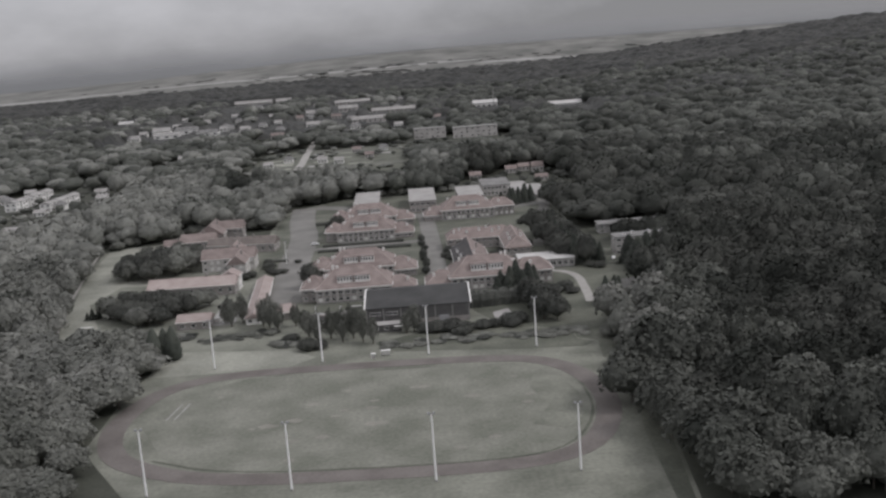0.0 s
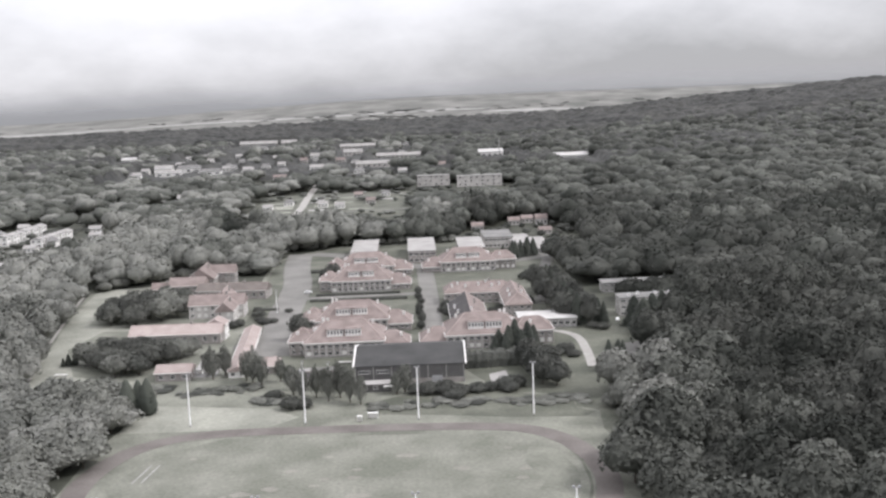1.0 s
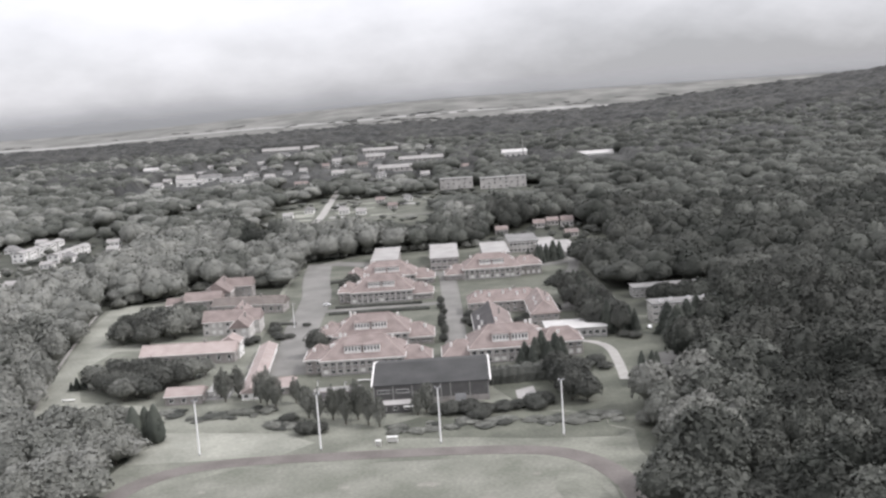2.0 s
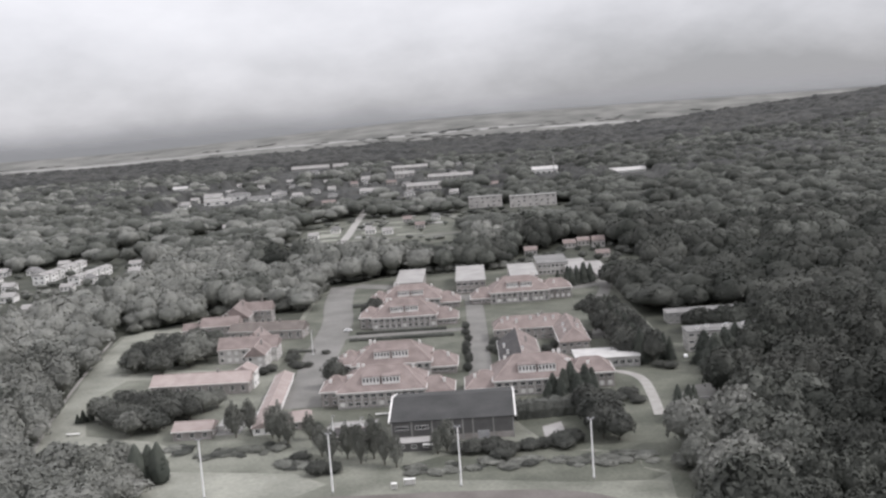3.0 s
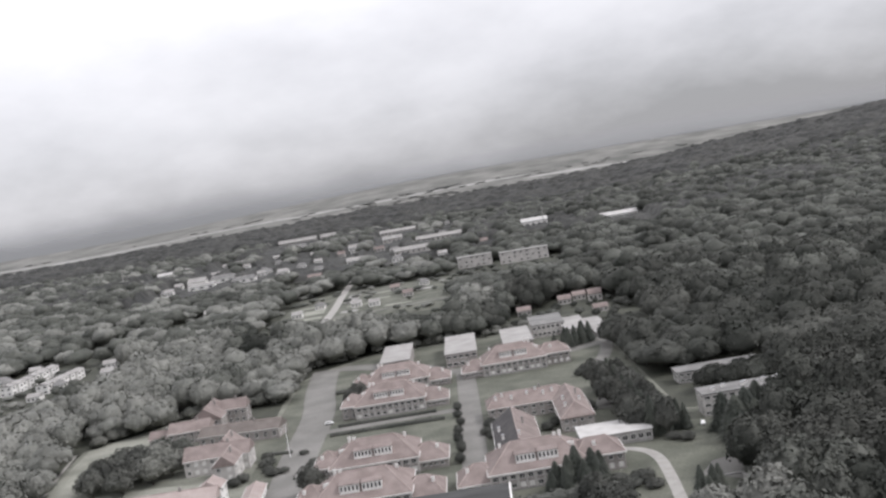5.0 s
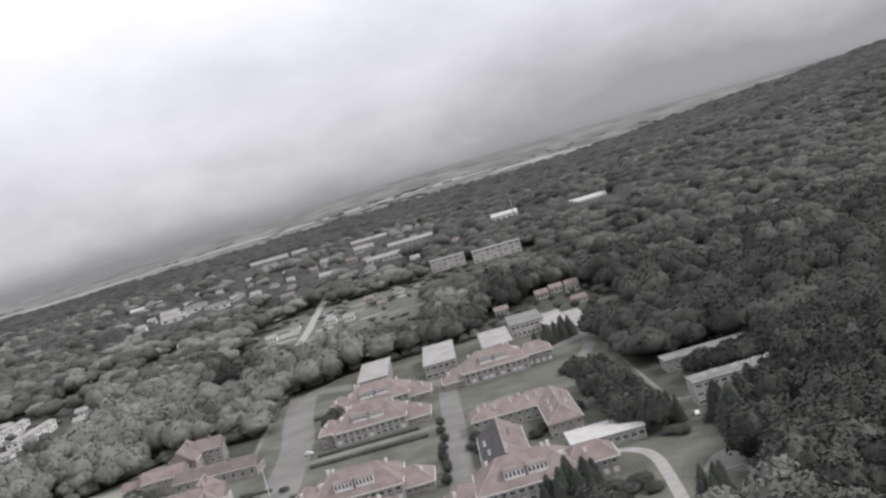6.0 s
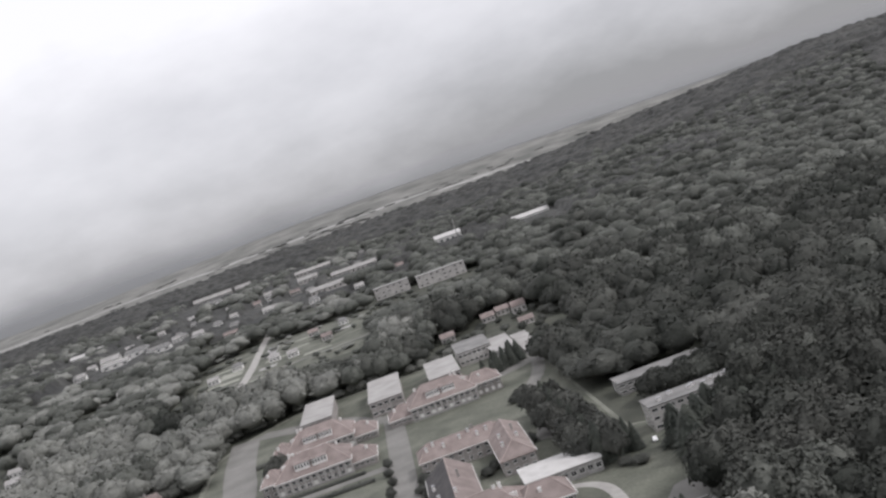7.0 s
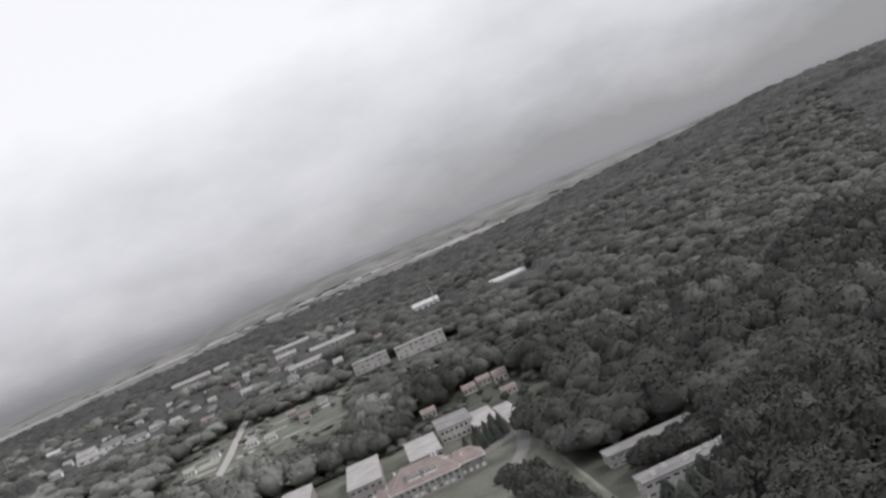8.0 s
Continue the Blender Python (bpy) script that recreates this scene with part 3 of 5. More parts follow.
# ---- floodlight poles ----
def flood_pole(m, h=18.3):
    ob = thing("floodlight_pole", m, "tall white steel floodlight pole beside the running track", "floodlight pole", "pitch floodlights")
    part("base", tube(bmesh.new(), (0, 0, 0), (0, 0, 0.5), 0.4, 0.36, 10), M_CONC, ob)
    part("mast", tube(bmesh.new(), (0, 0, 0.4), (0, 0, h), 0.30, 0.20, 10), M_POLE, ob)
    part("crossarm", boxes((-0.9, 0.9, -0.08, 0.08, h - 0.1, h + 0.1)), M_METAL, ob)
    for x in (-0.7, 0.7):
        part("floodlight", boxes((x - 0.3, x + 0.3, -0.3, 0.15, h + 0.05, h + 0.5)), M_METAL, ob)
    return ob


p0 = flood_pole(pose(-76.8, 375, 0))
for x, y in ((-37.1, 372.5), (1.7, 371.2), (41.2, 370.5), (-75.5, 262.5), (-37.2, 259.0), (0.3, 256.8), (37.8, 255.7)):
    copy_thing(p0, pose(x, y, 0, 0, 0, 0 if y > 300 else 180))


def sports_hall(m):
    """Wide hall with a low dark gabled roof, white verge boards and a panelled front."""
    ob = thing("sports_hall", m, "wide sports hall with dark roof and white verge boards", "sports hall")
    part("wall", boxes((-21, 21, 0, 36, 0, 7.6)), M_COURT_WALL, ob)
    part("plinth", boxes((-21.05, 21.05, -0.06, 36.05, 0, 2.2)), M_BRICK, ob, "brick plinth band")
    part("roof", hip(-21, 21, 0, 36, 7.7, 3.6, 0, 0.5), M_ROOFDARK, ob, "dark felt gabled roof")
    for s in (-1, 1):
        bm = bmesh.new()
        x = s * 21.62
        for (y0, z0), (y1, z1) in (((-0.6, 7.6), (18, 11.5)), ((18, 11.5), (36.6, 7.6))):
            vs = [bm.verts.new(p) for p in ((x - 0.3, y0, z0 - 0.3), (x + 0.3, y0, z0 - 0.3), (x + 0.3, y1, z1 - 0.3), (x - 0.3, y1, z1 - 0.3), (x - 0.3, y0, z0 + 0.25), (x + 0.3, y0, z0 + 0.25), (x + 0.3, y1, z1 + 0.25), (x - 0.3, y1, z1 + 0.25))]
            for f in ((3, 2, 1, 0), (4, 5, 6, 7), (0, 1, 5, 4), (1, 2, 6, 5), (2, 3, 7, 6), (3, 0, 4, 7)):
                bm.faces.new([vs[i] for i in f])
        part("verge_board", bm, M_WHITE, ob, "white verge board")
    for x in (-20.8, -14, -7, 0, 3.5, 7, 14, 20.8):
        part("pilaster", boxes((x - 0.2, x + 0.2, -0.25, 0.0, 0, 7.4)), M_CONC, ob)
    for x in (-17.5, -10.5):
        window(ob, x, -0.02, 5.2, 4.5, 1.4, bars=3)
    part("door", boxes((8.5, 12.5, -0.12, 0.02, 0.1, 3.0)), M_METAL, ob, "grey steel double door")
    return ob


M_COURT_WALL = material("grey_cladding", (0.105, 0.102, 0.102), (0.135, 0.132, 0.13), 0.3, fine=0.15)
M_ROOFDARK = material("dark_roof_felt", (0.047, 0.048, 0.048), (0.070, 0.070, 0.070), 0.1, fine=0.2)
sports_hall(pose(-1, 416.5, 0, 0, 0, -1))


# ---- foliage ----
RNG = np.random.default_rng(5)


def ico(sub):
    bm = bmesh.new()
    bmesh.ops.create_icosphere(bm, subdivisions=sub, radius=1.0)
    v = np.array([p.co[:] for p in bm.verts])
    f = np.array([[q.index for q in p.verts] for p in bm.faces])
    bm.free()
    return v, f


def crown_proto(seed, lobes, cards, hull, size, lo=0.86, hi=1.1, jitter=0.4, core=0.97, rough=0.07):
    """A unit broadleaf crown (radius about 1, base at 0, top at about 1.7): a broad dome of many leafy billows, with loose leaf clumps on them."""
    g = np.random.default_rng(seed)
    c = []
    for i in range(lobes):
        h = 1.0 - 1.1 * (i + 0.5) / lobes
        a = i * 2.39996 + g.uniform(-0.35, 0.35)
        r = math.sqrt(max(0.0, 1 - h * h)) * g.uniform(0.56, 0.78) * (1.0 if h > 0 else 1.06)
        c.append((math.cos(a) * r, math.sin(a) * r, 0.72 + h * g.uniform(0.52, 0.72), g.uniform(0.26, 0.42)))
    c = np.array(c)
    v, f = ico(hull)
    ctr = np.array([0, 0, 0.66])
    reach = np.full(len(v), 0.5)
    for q in c:
        rel = q[:3] - ctr
        b = v @ rel
        disc = b * b - rel @ rel + q[3] ** 2
        reach = np.maximum(reach, np.where(disc > 0, b + np.sqrt(np.maximum(disc, 0)), 0))
    grain = np.array([noise.noise(Vector(p) * 5.5 + Vector((seed * 3.1, 0, 0))) + 0.6 * noise.noise(Vector(p) * 12.0 + Vector((0, seed * 1.7, 0))) for p in v.tolist()])
    V = [ctr + v * (reach * core * (1 + rough * 1.6 * grain))[:, None]]
    F = [np.concatenate([f, f[:, 2:]], 1)]
    n0 = len(v)
    if cards:
        k = g.integers(0, len(c), cards)
        d = g.normal(size=(cards, 3))
        d[:, 2] += 0.6
        d += (c[k, :3] - ctr) * 0.9
        d /= np.linalg.norm(d, axis=1)[:, None]
        p = c[k, :3] + d * c[k, 3:4] * g.uniform(lo, hi, (cards, 1))
        nrm = d + g.normal(size=(cards, 3)) * jitter + np.array([0, 0, 0.2])
        nrm /= np.linalg.norm(nrm, axis=1)[:, None]
        u = np.cross(nrm, g.normal(size=(cards, 3)))
        u /= np.linalg.norm(u, axis=1)[:, None]
        w = np.cross(nrm, u)
        s = size * g.uniform(0.6, 1.4, (cards, 1))
        V.append(np.stack([p - u * s - w * s * 0.5, p + u * s - w * s * 0.5, p + w * s], 1).reshape(-1, 3))
        t = n0 + np.arange(cards * 3).reshape(-1, 3)
        F.append(np.concatenate([t, t[:, 2:]], 1))
    return np.concatenate(V), [tuple(dict.fromkeys(r)) for r in np.concatenate(F).tolist()]


def column_proto(seed):
    """A unit cypress: height 1, a dense upright column of feathered sprays with a blunt top."""
    g = np.random.default_rng(seed)
    v, f = ico(3)
    V = []
    for x, y, z in v.tolist():
        a = math.atan2(y, x)
        h = (z + 1) / 2
        r = 0.17 * min(1.0, (1.02 - h) * 1.7) ** 0.7 * (0.82 + 0.18 * min(1, h * 4))
        k = 1 + 0.14 * noise.noise((3 * math.cos(a) + seed, 3 * math.sin(a), h * 2.5)) + 0.10 * noise.noise((7 * math.cos(a), 7 * math.sin(a) + seed, h * 12))
        V.append((math.cos(a) * r * k, math.sin(a) * r * k, h * (1 + 0.03 * k)))
    F = [tuple(t) for t in f.tolist()]
    for i in range(260):
        h, a = g.uniform(0.03, 0.98), g.uniform(0, 6.283)
        r = 0.172 * min(1.0, (1.02 - h) * 1.7) ** 0.7
        ca, sa, w, n = math.cos(a), math.sin(a), 0.014, len(V)
        V += [(ca * r - sa * w, sa * r + ca * w, h), (ca * r * 1.08, sa * r * 1.08, h + 0.03), (ca * r + sa * w, sa * r - ca * w, h), (ca * r * 0.9, sa * r * 0.9, h - 0.04)]
        F.append((n, n + 1, n + 2, n + 3))
    return np.array(V), F


def pine_proto(seed, tiers, per, size):
    """A unit conifer crown: height 1, radius about 0.25; drooping uneven whorls of needle sprays round a ragged core."""
    g = np.random.default_rng(seed)
    V, F = [], []
    rings = 9
    for k in range(rings):
        h = 0.02 + 0.96 * k / (rings - 1)
        for i in range(9):
            a = 2 * math.pi * i / 9
            r = (0.20 * (1 - h) ** 0.8 + 0.004) * g.uniform(0.8, 1.2)
            V.append((r * math.cos(a), r * math.sin(a), h))
    for k in range(rings - 1):
        for i in range(9):
            j = (i + 1) % 9
            F.append((k * 9 + i, k * 9 + j, k * 9 + 9 + j, k * 9 + 9 + i))
    side = [1 + 0.22 * noise.noise((math.cos(2 * math.pi * i / 24) * 1.4 + seed, math.sin(2 * math.pi * i / 24) * 1.4, 0.5)) for i in range(24)]
    for t in range(tiers):
        h = 0.05 + 0.93 * t / tiers
        r = 0.27 * (1 - h) ** 0.7 + 0.012
        for j in range(per):
            a = 2 * math.pi * (j + g.uniform(0, 1)) / per
            rr = r * g.uniform(0.62, 1.2) * side[int(a / 2 / math.pi * 24) % 24]
            ca, sa = math.cos(a), math.sin(a)
            wd = size * (0.6 + rr * 3)
            n = len(V)
            z1 = h - rr * 0.35
            V += [(ca * rr * 0.3 - sa * wd, sa * rr * 0.3 + ca * wd, h + 0.02), (ca * rr, sa * rr, z1), (ca * rr * 0.3 + sa * wd, sa * rr * 0.3 - ca * wd, h + 0.02), (ca * rr * 0.1, sa * rr * 0.1, h + 0.05)]
            F.append((n, n + 1, n + 2, n + 3))
    return np.array(V), F


def mesh_from(name, v, f, mat):
    me = bpy.data.meshes.new(name)
    me.from_pydata(np.asarray(v).tolist(), [], f)
    me.materials.append(mat)
    me.polygons.foreach_set("use_smooth", np.ones(len(me.polygons), bool))
    return me


def joined(name, protos, places, mat, label, category):
    """Many crowns as one mesh. places: x, y, z, radius, height, turn."""
    counts = RNG.integers(0, len(protos), len(places))
    loops, starts, verts, off, lo = [], [], [], 0, 0
    packed = []
    for v, f in protos:
        ln = np.array([len(q) for q in f])
        packed.append((v, np.array([i for q in f for i in q]), ln))
    tot = []
    for k, (x, y, z, r, h, a) in zip(counts, places):
        v, lp, ln = packed[k]
        c, s = math.cos(a), math.sin(a)
        w = np.empty_like(v)
        w[:, 0] = x + r * (v[:, 0] * c - v[:, 1] * s)
        w[:, 1] = y + r * (v[:, 0] * s + v[:, 1] * c)
        w[:, 2] = z + h * v[:, 2]
        verts.append(w)
        loops.append(lp + off)
        tot.append(ln)
        off += len(v)
    verts, loops, tot = np.concatenate(verts), np.concatenate(loops), np.concatenate(tot)
    me = bpy.data.meshes.new(name)
    me.vertices.add(len(verts))
    me.vertices.foreach_set("co", verts.astype(np.float32).ravel())
    me.loops.add(len(loops))
    me.loops.foreach_set("vertex_index", loops.astype(np.int32))
    me.polygons.add(len(tot))
    me.polygons.foreach_set("loop_start", np.concatenate([[0], np.cumsum(tot)[:-1]]).astype(np.int32))
    me.materials.append(mat)
    me.polygons.foreach_set("use_smooth", np.ones(len(tot), bool))
    me.update(calc_edges=True)
    me.validate()
    return tagged(new(name, me), label, category, kind="stuff")


NEAR = [crown_proto(10 + i, 26, 1000, 2, 0.078, 0.89, 1.13, 0.46, 0.92, 0.09) for i in range(5)]
EDGE = [crown_proto(40 + i, 22, 620, 2, 0.088, 0.90, 1.13, 0.44, 0.93, 0.09) for i in range(5)]
MID = [crown_proto(30 + i, 18, 170, 2, 0.092, 0.92, 1.10, 0.40, 0.95, 0.09) for i in range(5)]
AIRY = [crown_proto(80 + i, 18, 1000, 2, 0.075, 0.6, 1.35, 0.9, 0.70) for i in range(4)]
FAR = [crown_proto(50 + i, 15, 60, 2, 0.095, 0.94, 1.08, 0.36, 0.97, 0.08) for i in range(5)]
PINE = [pine_proto(70 + i, 24, 17, 0.026) for i in range(4)]
COLUMN = [column_proto(90 + i) for i in range(3)]

# far flats and halls: x0, x1, front y, depth, height
FLATS = [
    (11, 50, 1292, 12, 10), (58, 111, 1266, 12, 10), (-385, -300, 2470, 12, 12), (-290, -255, 2470, 12, 12), (-142, -68, 2268, 16, 9), (-120, -85, 2010, 12, 10),
    (-54, 22, 1862, 14, 9), (-80, -28, 1656, 12, 9),
]
WHITE_HALLS = [
    (114, 160, 1790, 30, 10), (226, 280, 1655, 16, 8), (-540, -514, 2035, 12, 8), (-512, -484, 2050, 12, 9),
]
TOWN_HOUSES = [
    (-400, -372, 1700, 16, 13), (-368, -330, 1712, 16, 11), (-385, -345, 1640, 12, 9), (-320, -285, 1640, 12, 9), (-252, -236, 1640, 12, 9), (-335, -300, 2300, 14, 11),
    (-150, -128, 1640, 14, 9), (-186, -168, 1480, 10, 7), (-212, -200, 1750, 10, 9),
]
# small houses: x, front y, height
WEST_HOUSES = [
    (-352, 860, 6), (-268, 905, 6), (-300, 842, 5), (-314, 1150, 7), (-262, 1220, 7), (-356, 985, 6),
]
GARDEN_HOUSES = [
    (82, 886, 6), (94, 896, 6), (104, 880, 8), (50, 860, 6), (100, 824, 5), (-60, 1180, 6),
    (-30, 1185, 6), (-92, 1090, 6), (-74, 1075, 6), (-130, 1120, 6), (-146, 1075, 6), (-44, 1110, 6),
]
# two staggered terraces in the west: x0, x1, front y, depth, height
TERRACES = [(-338 + 0.5 * i, -328 + 0.5 * i + (i % 2) * 1.5, 886 + i * 8.6 + (6 if i > 3 else 0), 8.2, 9.4) for i in range(9)]
TERRACES += [(-303 + 0.9 * i, -294 + 0.9 * i + (i % 3) * 0.8, 868 + i * 8.8, 8.4, 8.6) for i in range(7)]
FAR_BLOCKS = [("terrace", *r) for r in TERRACES]
FAR_BLOCKS += [("flats", *r) for r in FLATS] + [("white_hall", *r) for r in WHITE_HALLS] + [("house", *r) for r in TOWN_HOUSES]
FAR_BLOCKS += [("house", x, x + 9.5, y, 9, h) for x, y, h in WEST_HOUSES + GARDEN_HOUSES]


TOWN = [(-430, -230, 1600, 2150, 20), (-200, 45, 1480, 2350, 14), (-430, -225, 720, 1010, 12)]
town_rng = np.random.default_rng(11)
for x0, x1, y0, y1, n in TOWN:
    for i in range(n):
        x, y, w = town_rng.uniform(x0, x1), town_rng.uniform(y0, y1), town_rng.uniform(10, 17) * (1 if y0 > 1200 else 0.7)
        FAR_BLOCKS.append(("house", x, x + w, y, 10, town_rng.uniform(7.5, 10) * (1 if y0 > 1200 else 0.7)))
FAR_BLOCKS = [(k, a, c, y, e, h * (1.25 if y > 1200 and k != "house" else 1.0 if k == "terrace" else 1.1)) for k, a, c, y, e, h in FAR_BLOCKS]


def open_ground(x, y):
    if y < 403 and -101 < x < 64 + 4 * math.sin(y / 17) + (6 if y > 330 else 0):
        return True
    if 402 <= y < 690 and -147 - (y - 400) * 0.192 < x < 0:
        return not (x < -150 and y > 660)
    if 400 <= y < 800 and -60 < x < 92:
        return True
    if 690 <= y < 780 and -92 < x < 0:
        return True
    if 395 <= y < 536 and 0 < x < 80 + min(66, max(0, (y - 425)) * 0.6):
        return not (x > 122 and y < 500)
    if 536 <= y < 602 and 90 < x < 146:
        return not (x < 84)
    if -117 < x < -101 and 1000 < y < 1380:
        return True
    if 150 < x < 190 and 1430 < y < 1800 and abs(x - (160 + (y - 1434) * 0.055)) < 9:
        return True
    m = 6 if y < 960 else 13
    return any(a - m < x < b + m and y0 - 1.6 * m < y < y0 + d + m for k, a, b, y0, d, h in FAR_BLOCKS)


def low_zone(x, y):
    """Gardens in front of the far houses, where the trees stay low."""
    if -352 < x < -262 and 740 < y < 965:
        return True
    if (-165 < x < 5 and 890 < y < 1245) or (5 < x < 120 and 1190 < y < 1262):
        return True
    return any(a - 12 < x < b + 12 and y0 - 0.14 * y0 < y <= y0 + 2 for k, a, b, y0, d, h in FAR_BLOCKS)


def wood_places(y0, y1, step, x_of):
    out = []
    y = y0
    while y < y1:
        lo, hi = x_of(y)
        x = lo
        while x < hi:
            px, py = x + RNG.uniform(-0.42, 0.42) * step, y + RNG.uniform(-0.42, 0.42) * step
            if not open_ground(px, py) and (y > 960 or noise.noise((px / 24, py / 24, 5.0)) > -0.56):
                r = step * min(1.15, RNG.lognormal(-0.34, 0.20))
                if not low_zone(px, py):
                    out.append((px, py, r, RNG.uniform(0, 6.28)))
                elif RNG.uniform() < 0.42:
                    out.append((px, py, -r * RNG.uniform(0.28, 0.55), RNG.uniform(0, 6.28)))
            x += step
        y += step * 0.86
    return out


def span(y):
    return -70 - 0.47 * y, 75 + 0.47 * y


def leaf_row(p, top_lo, top_hi):
    """Turns a plan place into a crown's place: base a few metres up, top at a varied height."""
    x, y, r, a = p
    top = 0.5 * (top_lo + top_hi) + 0.24 * (top_hi - top_lo) * RNG.normal() + (7.5 if y < 560 else 9.0) * noise.noise((x / 38, y / 46, 0)) + 5.0 * noise.noise((x / 95 + y / 160, y / 120, 4.0))
    top = max(7.0, top + 0.5 * (abs(r) - 7.5))
    if -200 < x < -95 and 200 < y < 425:
        top *= 0.62
    if r < 0:
        r, top = -r, top * 0.38
    base = top * 0.08
    return (x, y, float(land(x, y)) + base, r, (top - base) / 1.72, a)


near = [leaf_row(p, 12, 21) for p in wood_places(225, 560, 10.0, lambda y: (-60 - 0.47 * y, 75 + 0.47 * y))]
near.sort(key=lambda q: q[1] + 0.3 * abs(q[0]))
mid = [leaf_row(p, 11, 19) for p in wood_places(560, 960, 11.5, span)]
far = [leaf_row(p, 10, 16) for p in wood_places(960, 1510, 17.0, span)]
far += [leaf_row(p, 11, 15) for p in wood_places(1500, 2500, 30.0, lambda y: (-60 - 0.44 * y, 60 + 0.46 * y)) if p[2] > 0]



def leaf_tone(x, y):
    """0 pale, 1 middling, 2 dark: leaf colour carries the light, bright in the near west, dim in the east, mixed
    between, in loose groups.
    """
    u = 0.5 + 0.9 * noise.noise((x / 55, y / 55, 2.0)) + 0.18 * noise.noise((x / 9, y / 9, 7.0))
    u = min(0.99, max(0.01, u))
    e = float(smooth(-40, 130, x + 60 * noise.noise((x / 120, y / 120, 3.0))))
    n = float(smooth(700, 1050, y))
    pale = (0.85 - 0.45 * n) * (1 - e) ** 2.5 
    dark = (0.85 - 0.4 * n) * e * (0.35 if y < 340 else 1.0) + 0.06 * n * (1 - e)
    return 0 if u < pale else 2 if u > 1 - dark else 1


SINGLE = 290
TREE_LABEL = "broadleaf tree with dense rounded crown in the wood"
trunk_bm = bmesh.new()
tube(trunk_bm, (0, 0, -0.2), (0.1, 0, 6.0), 0.32, 0.20, 7)
for i in range(5):
    a = i * 1.256
    tube(trunk_bm, (0.08, 0, 3.6 + i * 0.4), (1.9 * math.cos(a), 1.9 * math.sin(a), 7.0 + i * 0.5), 0.13, 0.05, 5)
trunk_me = bpy.data.meshes.new("trunk")
trunk_bm.to_mesh(trunk_me)
trunk_bm.free()
trunk_me.materials.append(M_BARK)
crown_mes = [mesh_from("crown", v, f, M_LEAF_TREE) for v, f in NEAR]


mid_mes = [mesh_from("crown", v, f, M_LEAF_MID) for v, f in NEAR]
dim_mes = [mesh_from("crown", v, f, M_LEAF_DIM) for v, f in NEAR]


def tree(x, y, base, r, h, a, label=TREE_LABEL, k=None, group="wood trees"):
    ob = thing("tree", pose(x, y, 0, 0, 0, math.degrees(a)), label, "tree", group)
    t = new("trunk", trunk_me)
    t.parent = ob
    t.scale = (1, 1, max(0.35, (base + h * 0.6) / 6.5))
    c = new("crown", (crown_mes, mid_mes, dim_mes)[leaf_tone(x, y)][RNG.integers(0, 5)])
    c.parent = ob
    c.location = (0, 0, base)
    c.scale = (r, r, h)
    return ob


for q in near[:SINGLE]:
    tree(*q)


far = [(x, y, z, min(r, 13.0 if y < 1500 else 15.0), h, a) for x, y, z, r, h, a in far]
for pick, mat, kind in ((0, M_LEAF, "pale broadleaf woodland with uneven lumpy canopy"), (1, M_LEAF_MID, "grey-green broadleaf woodland with uneven canopy"), (2, M_LEAF_DIM, "dense dark woodland with uneven lumpy canopy")):
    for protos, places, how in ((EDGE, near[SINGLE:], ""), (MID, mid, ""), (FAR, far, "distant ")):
        chosen = [q for q in places if leaf_tone(q[0], q[1]) == pick]
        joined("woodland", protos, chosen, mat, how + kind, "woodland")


def canopy(name, x0, x1, y0, y1, step, label, cell=13.0):
    """Far treetops as one lumpy sheet of domes."""
    nx, ny = int((x1 - x0) / step), int((y1 - y0) / step)
    X, Y = np.meshgrid(np.linspace(x0, x1, nx), np.linspace(y0, y1, ny))
    cx, cy = np.floor(X / cell), np.floor(Y / cell)
    best = np.full(X.shape, 9.0)
    tall = np.zeros(X.shape)
    for i in (-1, 0, 1):
        for j in (-1, 0, 1):
            a, b = cx + i, cy + j
            h1 = np.modf(np.abs(np.sin(a * 127.1 + b * 311.7) * 43758.5))[0]
            h2 = np.modf(np.abs(np.sin(a * 269.5 + b * 183.3) * 24634.6))[0]
            d = np.hypot((a + h1) * cell - X, (b + h2) * cell - Y) / cell
            m = d < best
            best, tall = np.where(m, d, best), np.where(m, h1, tall)
    top = 3 + cell * (0.46 * tall + 0.65 * np.sqrt(np.clip(1 - (best * 1.15) ** 2, 0, 1)))
    top += 2.5 * np.sin(X / 90 + 1.7) * np.sin(Y / 130) + 2.2 * np.sin(X / 37 + Y / 61) * np.sin(Y / 47 - X / 83)
    for a, b, c, d, n in TOWN[:2]:
        top = np.where((X > a) & (X < b) & (Y > c) & (Y < d), top * 0.8, top)
    for k, a, b, c, d, h in FAR_BLOCKS:
        front = (X > a - 8) & (X < b + 8) & (Y > c * 0.86) & (Y <= c)
        top = np.where(front, np.minimum(top * 0.45, 7.0), top)
        top = np.where((X > a - 6) & (X < b + 6) & (Y > c - 8) & (Y < c + d + 6), -1.0, top)
    Z = land(X, Y) + top * smooth(0, 12, Y - y0)
    v = np.stack([X, Y, Z], -1).reshape(-1, 3)
    idx = np.arange(nx * ny).reshape(ny, nx)
    f = np.stack([idx[:-1, :-1], idx[:-1, 1:], idx[1:, 1:], idx[1:, :-1]], -1).reshape(-1, 4)
    me = bpy.data.meshes.new(name)
    me.from_pydata(v.tolist(), [], f.tolist())
    me.materials.append(M_CANOPY)
    me.polygons.foreach_set("use_smooth", np.ones(len(f), bool))
    return tagged(new(name, me), label, "woodland", kind="stuff")


